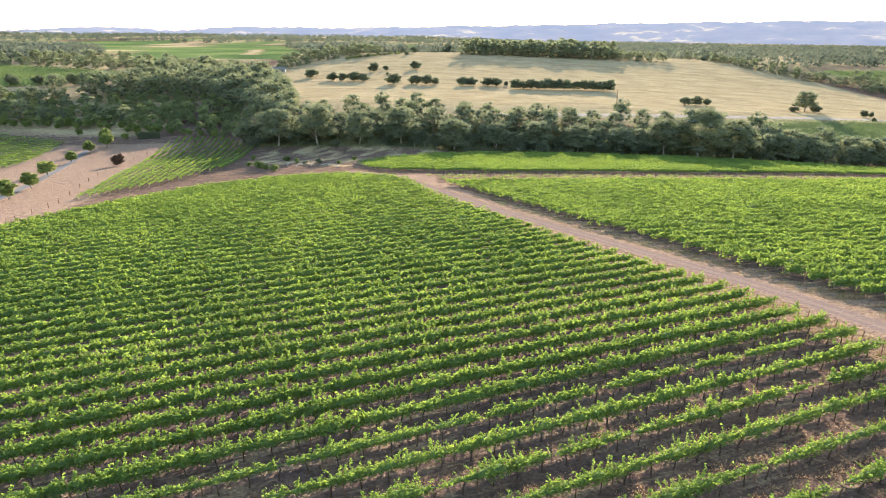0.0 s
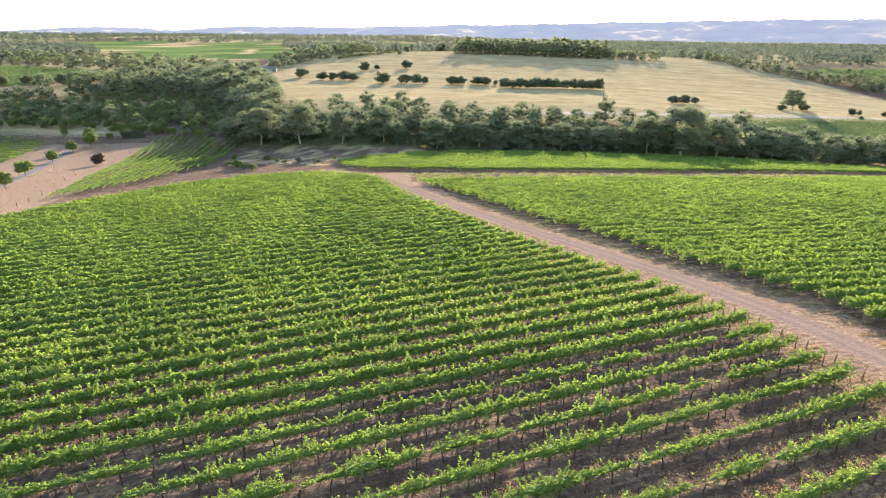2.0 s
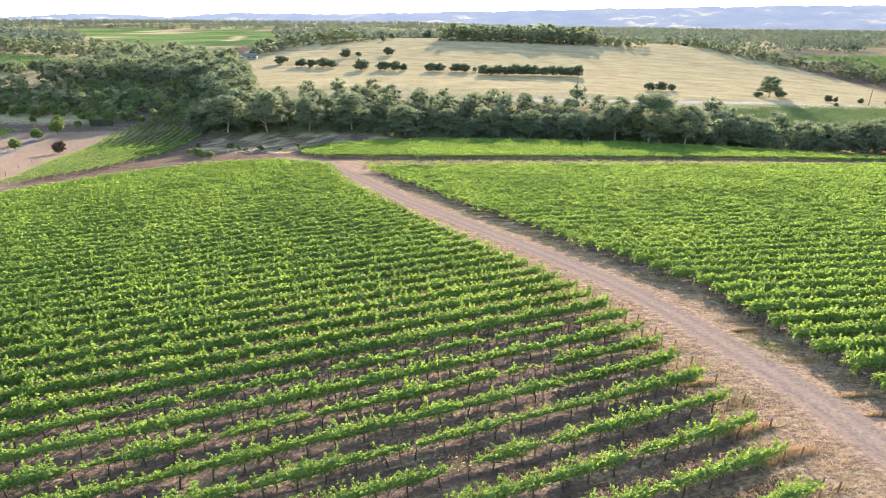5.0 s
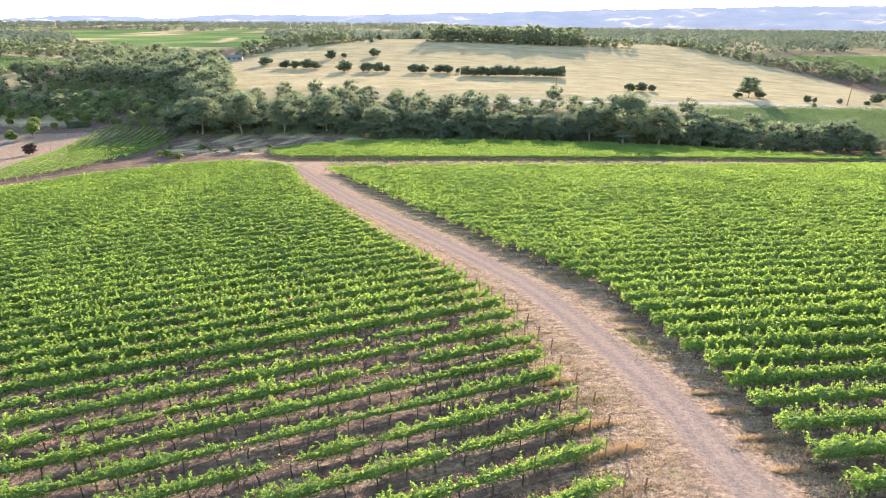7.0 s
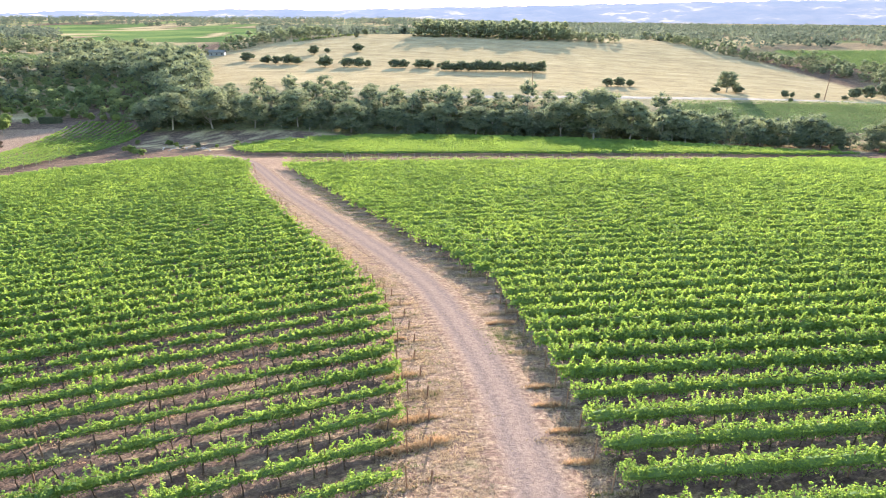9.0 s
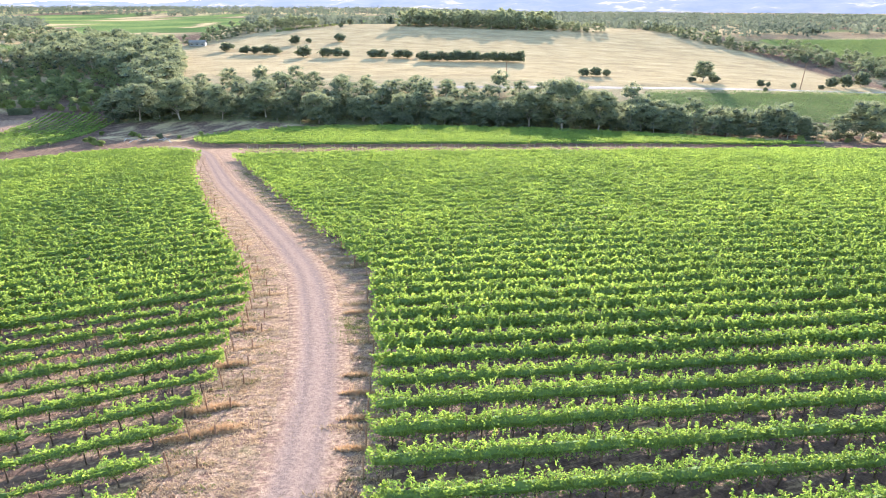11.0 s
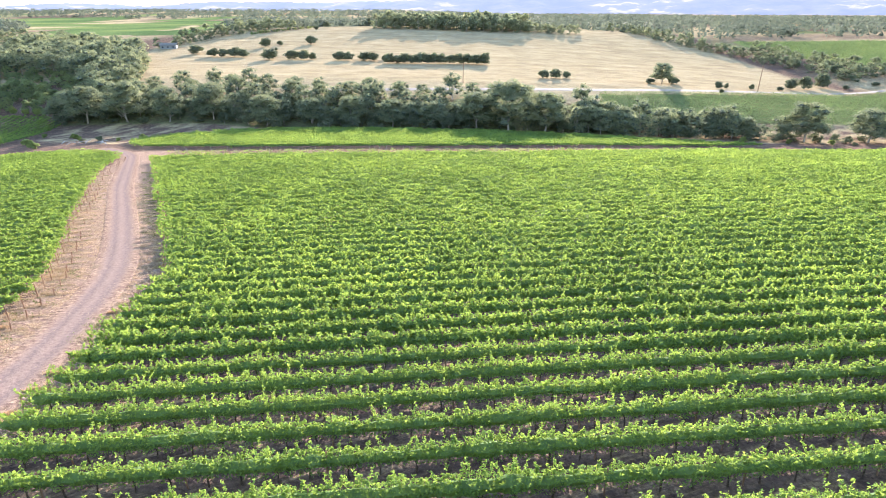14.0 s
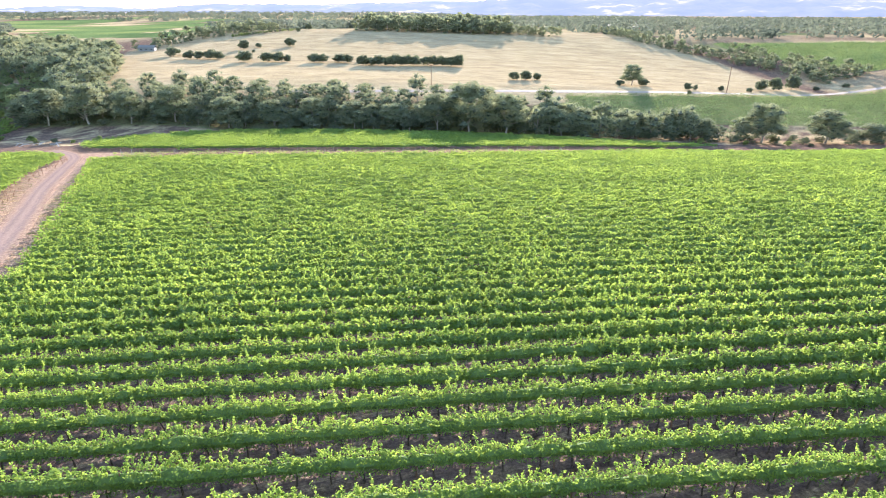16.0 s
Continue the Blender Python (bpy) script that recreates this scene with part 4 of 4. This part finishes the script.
# ---------------------------------------------------------------- far vineyards: rows as low ridges of leaves
def far_rows(name, poly, slope_deg, spacing, step, label, seed, per=7):
    rng = np.random.default_rng(seed)
    th = radians(slope_deg)
    dx, dy = math.cos(th), math.sin(th)
    P = np.array(poly)
    c = P.mean(0)
    off = (P - c) @ np.array([-dy, dx])
    s = np.arange(-400, 400, step)
    chunks = []
    for r in np.arange(off.min(), off.max(), spacing):
        x, y = c[0] - dy * r + dx * s, c[1] + dx * r + dy * s
        ok = inside(poly, x, y)
        x, y = np.repeat(x[ok], per), np.repeat(y[ok], per)
        n = len(x)
        if n == 0:
            continue
        x, y = x + rng.uniform(-1, 1, n) * step * 0.6, y + rng.normal(0, 0.3, n)
        h = rng.uniform(0.3, 1.75, n)
        chunks.append(leaves(x, y, ground(x, y) + h, rng.normal(0, .5, n), rng.normal(0, .6, n), 0.5 + 0 * x, np.full(n, 0.36 * (step / 1.5) ** 0.5), False, rng))
    v, f = join(*chunks)
    tagged(new(name, mesh_of(name, v, f, FIELD_LEAF)), label, "vineyard", kind="stuff")


far_rows("far_vineyard", FIELDS[4], 9.0, 2.9, 1.5, "green vineyard rows beside the pale road", 1, 14)
far_rows("far_vineyard", FIELDS[3], -20.0, 3.2, 3.0, "distant green vineyard below the hill", 2, 13)
far_rows("far_vineyard", FIELDS[0], 5.0, 3.2, 2.5, "distant green vineyard behind the wood", 3, 13)


# ---------------------------------------------------------------- dry grass tufts
def tufts(name, spots, label, mat, height, per, spread, seed, lie=0.45):
    rng = np.random.default_rng(seed)
    x, y = np.repeat([p[0] for p in spots], per), np.repeat([p[1] for p in spots], per)
    n = len(x)
    x, y = x + rng.normal(0, spread, n), y + rng.normal(0, spread * 0.35, n)
    z = ground(x, y)
    a = rng.uniform(0, 6.283, n)
    h = height * rng.uniform(0.5, 1.2, n)
    w = 0.05
    lx, ly = rng.normal(0, lie, n) * h, rng.normal(0, lie, n) * h
    v = np.stack([np.stack([x - w * np.cos(a), y - w * np.sin(a), z - 0.02], 1), np.stack([x + w * np.cos(a), y + w * np.sin(a), z - 0.02], 1), np.stack([x + lx, y + ly, z + h], 1)], 1)
    tagged(new(name, mesh_of(name, v.reshape(-1, 3), np.arange(n)[:, None] * 3 + np.arange(3)[None], mat)), label, "dry grass", kind="stuff")


rs = random.Random(8)
spots, low_spots = [], []
for yy in np.arange(16, 110, 2.95):
    for edge, sg in ((EDGE_WEST, 1), (EDGE_EAST, -1)):
        ex = float(np.interp(yy, [p[1] for p in edge], [p[0] for p in edge]))
        if yy < 72 and rs.random() < (0.5 if sg > 0 else 0.3):
            spots.append((ex + sg * rs.uniform(0.2, 2.6), yy + rs.uniform(-0.4, 0.4)))
        for q in range(3):
            if rs.random() < 0.6:
                low_spots.append((ex + sg * rs.uniform(-0.6, 2.2), yy + rs.uniform(-0.7, 0.7)))
tufts("dry_grass", spots, "heaped straw-coloured dry grass at the row ends", STRAW, 0.2, 300, 0.8, 1)
tufts("dry_grass", low_spots, "short straw tussocks at the row ends", STRAW, 0.17, 50, 0.6, 11)
HEAP = leaf_material("dry_heap", (0.40, 0.245, 0.155), (0.49, 0.31, 0.20), (0.57, 0.385, 0.255), (0.46, 0.30, 0.19), 0.3, 0.3)
heaps = []
for x, y, run, turn in [(41.0, 30.2, 1.5, 21), (41.6, 27.4, 1.7, 21), (48.9, 46.1, 0.7, 4), (50.3, 34.2, 0.5, 4), (50.7, 31.7, 0.6, 4), (51.1, 28.6, 0.6, 4), (51.3, 25.4, 0.5, 4), (39.4, 43.0, 0.5, 21), (40.4, 36.4, 0.6, 21)]:
    heaps += [(x + q * run * math.cos(radians(turn)), y + q * run * math.sin(radians(turn))) for q in np.linspace(-1, 1, max(3, int(run * 7)))]
tufts("dry_grass", heaps, "orange-tan heap of dry grass at a row end", HEAP, 0.27, 150, 0.3, 31)
spots = []
while len(spots) < 900:
    yy = rs.uniform(14, 120)
    ex = float(np.interp(yy, [p[1] for p in TRACK], [p[0] for p in TRACK]))
    off = rs.uniform(-8.5, 6)
    if abs(off) > 1.9:
        spots.append((ex + off, yy))
tufts("dry_grass", spots, "thin flattened straw beside the dirt track", STRAW, 0.09, 26, 0.8, 2)
LITTER = leaf_material("straw_litter", (0.34, 0.235, 0.17), (0.45, 0.32, 0.23), (0.55, 0.41, 0.305), (0.50, 0.36, 0.26), 0.42, 0.3)
spots = []
while len(spots) < 5200:
    yy = 14 + 90 * rs.random() ** 1.5
    ex = float(np.interp(yy, [p[1] for p in TRACK], [p[0] for p in TRACK]))
    off = rs.uniform(-8.5, 5)
    if abs(off) > 1.5 + rs.random():
        spots.append((ex + off, yy))
tufts("dry_grass", spots, "small clumps of trampled straw litter on the verge", LITTER, 0.08, 13, 0.17, 41, 1.3)
spots = []
for i in range(2600):
    q, side = rs.uniform(-45, 25), rs.randint(-9, 7)
    off = 2.95 * (side + 0.5) + rs.gauss(0.35, 0.3)
    spots.append((20 + q * math.cos(radians(21)) - off * math.sin(radians(21)), 37.6 + q * math.sin(radians(21)) + off * math.cos(radians(21))))
tufts("dry_grass", [p for p in spots if inside(BLOCK_WEST, np.array([p[0]]), np.array([p[1]]))[0]], "dry straw between the vine rows", HEAP, 0.11, 20, 0.5, 3)


# ---------------------------------------------------------------- poles, posts, sheds, logs
def utility_pole(x, y, height, lean):
    ob = thing("utility_pole", "tall thin timber power pole beside the road", "power pole", "power poles", Matrix.Translation((x, y, float(ground(x, y)))) @ Matrix.Rotation(radians(lean), 4, "Y"))
    part("pole", stick_mesh("pole", [prism((0, 0, -1), (0, 0, height), 0.24, 0.16, 8)], POST_WOOD), ob)
    part("crossarm", stick_mesh("crossarm", [prism((-1.1, 0, height - 0.6), (1.1, 0, height - 0.6), 0.07, 0.07, 4)], POST_WOOD), ob)
    for dx in (-1.0, 0, 1.0):
        part("insulator", stick_mesh("insulator", [prism((dx, 0, height - 0.55), (dx, 0, height - 0.25), 0.06, 0.04, 6)], POST_PALE), ob, "pale ceramic insulator")


utility_pole(263.6, 335, 14.5, 1.5)
utility_pole(94.2, 321, 10.5, 0)
utility_pole(-216, 331, 12.0, -1.0)

for x, y in [(-91, 112), (-92.5, 120), (-94.5, 128), (-96, 136), (-98, 143), (-102, 154), (-106.5, 166), (-111, 178), (-115, 190), (-119, 202), (-122.6, 228.2), (-124.5, 242.9), (-127.3, 259.7)]:
    ob = thing("fence_post", "weathered timber fence post on bare ground", "fence post", "fence posts by the young vines", Matrix.Translation((x, y, float(ground(x, y)))))
    part("post", stick_mesh("post", [prism((0, 0, -0.2), (0.03, 0.02, 1.35), 0.09, 0.08, 6)], POST_WOOD), ob)

WALL_WHITE = rough_material("painted_wall", [(0.3, (0.20, 0.19, 0.175)), (0.7, (0.28, 0.27, 0.25))], 0.8, 0.7, 0.01)
ROOF_GREY = rough_material("iron_roof", [(0.3, (0.13, 0.12, 0.105)), (0.7, (0.20, 0.185, 0.165))], 1.0, 0.85, 0.03, (6, 0.3, 1))
GLASS_DARK = rough_material("window_glass", [(0.3, (0.02, 0.025, 0.03)), (0.7, (0.04, 0.05, 0.06))], 1.0, 0.1, 0.0)


def box_mesh(name, x0, x1, y0, y1, z0, z1, mat):
    V = [(x, y, z) for z in (z0, z1) for x, y in ((x0, y0), (x1, y0), (x1, y1), (x0, y1))]
    return mesh_of(name, V, [(0, 3, 2, 1), (4, 5, 6, 7), (0, 1, 5, 4), (1, 2, 6, 5), (2, 3, 7, 6), (3, 0, 4, 7)], mat)


def farm_shed(x, y, w, d, h, turn, name, label):
    ob = thing(name, label, "house" if name == "farmhouse" else "shed", at=Matrix.Translation((x, y, float(ground(x, y)) - 0.1)) @ Matrix.Rotation(radians(turn), 4, "Z"))
    part("wall", box_mesh("wall", -w / 2, w / 2, -d / 2, d / 2, 0, h, WALL_WHITE), ob)
    e, r, t = 0.5, h + d * 0.28, 0.12
    V = [(sx * (w / 2 + e), sy * (d / 2 + e) * k, (r if k == 0 else h - 0.1) + dz) for dz in (0, t) for sx in (-1, 1) for sy, k in ((-1, 1), (1, 0), (1, 1))]
    F = [(6, 9, 10, 7), (7, 10, 11, 8), (0, 1, 4, 3), (1, 2, 5, 4), (0, 3, 9, 6), (2, 8, 11, 5), (0, 6, 7, 1), (1, 7, 8, 2), (3, 4, 10, 9), (4, 5, 11, 10)]
    part("roof", mesh_of("roof", V, F, ROOF_GREY), ob, "grey corrugated iron roof")
    for i in range(3):
        u = -w / 2 + w * (i + 0.5) / 3
        win = part("window", box_mesh("window", u - 0.7, u + 0.7, -d / 2 - 0.05, -d / 2 + 0.02, 0.9, 2.1, WALL_WHITE), ob)
        part("pane", box_mesh("pane", u - 0.6, u + 0.6, -d / 2 - 0.06, -d / 2 - 0.052, 1.0, 2.0, GLASS_DARK), win, "dark window pane")


farm_shed(-134, 492, 12, 6, 2.8, 6, "farmhouse", "low white farmhouse with grey iron roof")
farm_shed(560, 585, 11, 7, 3.0, -8, "farm_shed", "small white shed before distant woodland")

rl = np.random.default_rng(12)
LOG = rough_material("dead_wood", [(0.3, (0.22, 0.20, 0.18)), (0.7, (0.45, 0.42, 0.38))], 2.0, 0.9, 0.03)
for x, y in [(-47, 206), (-44, 208), (-41, 205), (-52, 203), (-36, 200), (-56, 207), (-49, 211)]:
    ob = thing("fallen_branch", "pale dead fallen branch on rough ground", "fallen branch", "fallen branches near the track", Matrix.Translation((x, y, float(ground(x, y)) + 0.1)) @ Matrix.Rotation(rl.uniform(0, 6.3), 4, "Z"))
    st = [prism((0, 0, 0), (2.2, 0.3, 0.5), 0.16, 0.11, 6), prism((2.2, 0.3, 0.5), (3.6, -0.2, 0.2), 0.11, 0.06, 6), prism((1.4, 0.2, 0.3), (2.2, 1.3, 0.9), 0.08, 0.03, 5), prism((2.4, 0.2, 0.5), (3.0, -1.0, 0.9), 0.06, 0.02, 5)]
    part("limb", stick_mesh("limb", st, LOG), ob)


# ---------------------------------------------------------------- bare trellis posts between the block and the creek strip
TRELLIS = stick_mesh("post", [prism((0, 0, -0.2), (0, 0, 1.5), 0.055, 0.05, 5)], POST_PALE)
grass_spots = []
for r in range(6):
    u = r / 5
    sl, xl, yl, txl, tyl = along([(2 - 10 * u, 158 + 18 * u), (24, 160 + 16.5 * u), (68, 161 + 17.5 * u), (99, 163 + 20 * u), (126, 171 + 17 * u), (148, 179 + 15 * u)], 5.5)
    for x, y in zip(xl, yl):
        x, y = x + rs.uniform(-0.3, 0.3), y + rs.uniform(-0.2, 0.2)
        ob = thing("trellis_post", "pale bare trellis post in dry grass", "post", "bare trellis posts", Matrix.Translation((x, y, float(ground(x, y)))) @ Matrix.Rotation(radians(rs.uniform(-4, 4)), 4, "Y"))
        part("post", TRELLIS, ob)
        grass_spots += [(x + rs.uniform(-2.7, 2.7), y + rs.uniform(-0.8, 0.8)) for q in range(7)]
tufts("dry_grass", grass_spots, "pale dry grass under the bare trellis", STRAW, 0.42, 9, 0.7, 5)
tufts("weeds", grass_spots[::3], "thin green growth under the bare trellis", VINE_LEAF, 0.65, 16, 0.5, 15)
WEED = leaf_material("weed_leaf", (0.08, 0.095, 0.035), (0.12, 0.13, 0.05), (0.18, 0.175, 0.075), (0.2, 0.22, 0.07), 0.3, 0.3)
weeds = [(48.6 + rs.gauss(0, 0.9), 42.5 + rs.gauss(0, 1.4)) for q in range(34)] + [(46.5 + rs.gauss(0, 0.6), 61 + rs.gauss(0, 1.0)) for q in range(10)]
for yy in np.arange(74, 136, 0.55):
    ex = float(np.interp(yy, [p[1] for p in EDGE_EAST], [p[0] for p in EDGE_EAST]))
    weeds.append((ex - rs.uniform(1.2, 3.6), yy + rs.gauss(0, 0.8)))
for yy in np.arange(20, 60, 2.95):
    ex = float(np.interp(yy, [p[1] for p in EDGE_WEST], [p[0] for p in EDGE_WEST]))
    weeds += [(ex + rs.uniform(-0.5, 2.5), yy + rs.uniform(-0.8, 0.8)) for q in range(2)]
tufts("weeds", weeds, "sparse green weeds on the dry track verge", WEED, 0.16, 22, 0.55, 6)


# ---------------------------------------------------------------- the vineyard rows
block(BLOCK_WEST, (20.0, 37.6), 21.0, 2.95, "west", "trellised grapevine row with sunlit green leaves", "vine rows slanting to the track", 1)
block(BLOCK_EAST, (85.0, 27.8), 3.8, 2.85, "east", "dense green trellised grapevine row", "vine rows across from the track", 2)
block(STRIP, (24, 182), 3.0, 2.9, "strip", "bright green grapevine row beside the creek trees", "vine rows along the creek", 3, density=1.3)
fan_rows(LOW_BLOCK, ((-96.0, 148), (-74.5, 165)), ((-124, 262), (-82, 258)), 15, "low", "young grapevine row on bare pinkish soil", "young vine rows", 4, 1.2)
block(FAR_WEST_BLOCK, (-170, 230), 8.0, 4.4, "fw", "dark green grapevine row beyond the drive", "vine rows beyond the drive", 5, density=0.9)


# ---------------------------------------------------------------- low grass ridges that run on from the row ends to the anchors
ridge, green_ridge = [], []
for ex, ey, dx, dy in ROW_ENDS:
    if ey > 135:
        continue
    for q in np.arange(-0.6, 3.2 if dx > 0 else 2.0, 0.3):
        spot = (ex + q * dx + rs.gauss(0, 0.1), ey + q * dy + rs.gauss(0, 0.1))
        (green_ridge if rs.random() < 0.28 else ridge).append(spot)
tufts("dry_grass", ridge, "low ridges of dry grass running on from the vine rows", STRAW, 0.17, 17, 0.2, 51)
tufts("weeds", green_ridge, "green weeds among dry grass at the row ends", WEED, 0.15, 14, 0.22, 52)
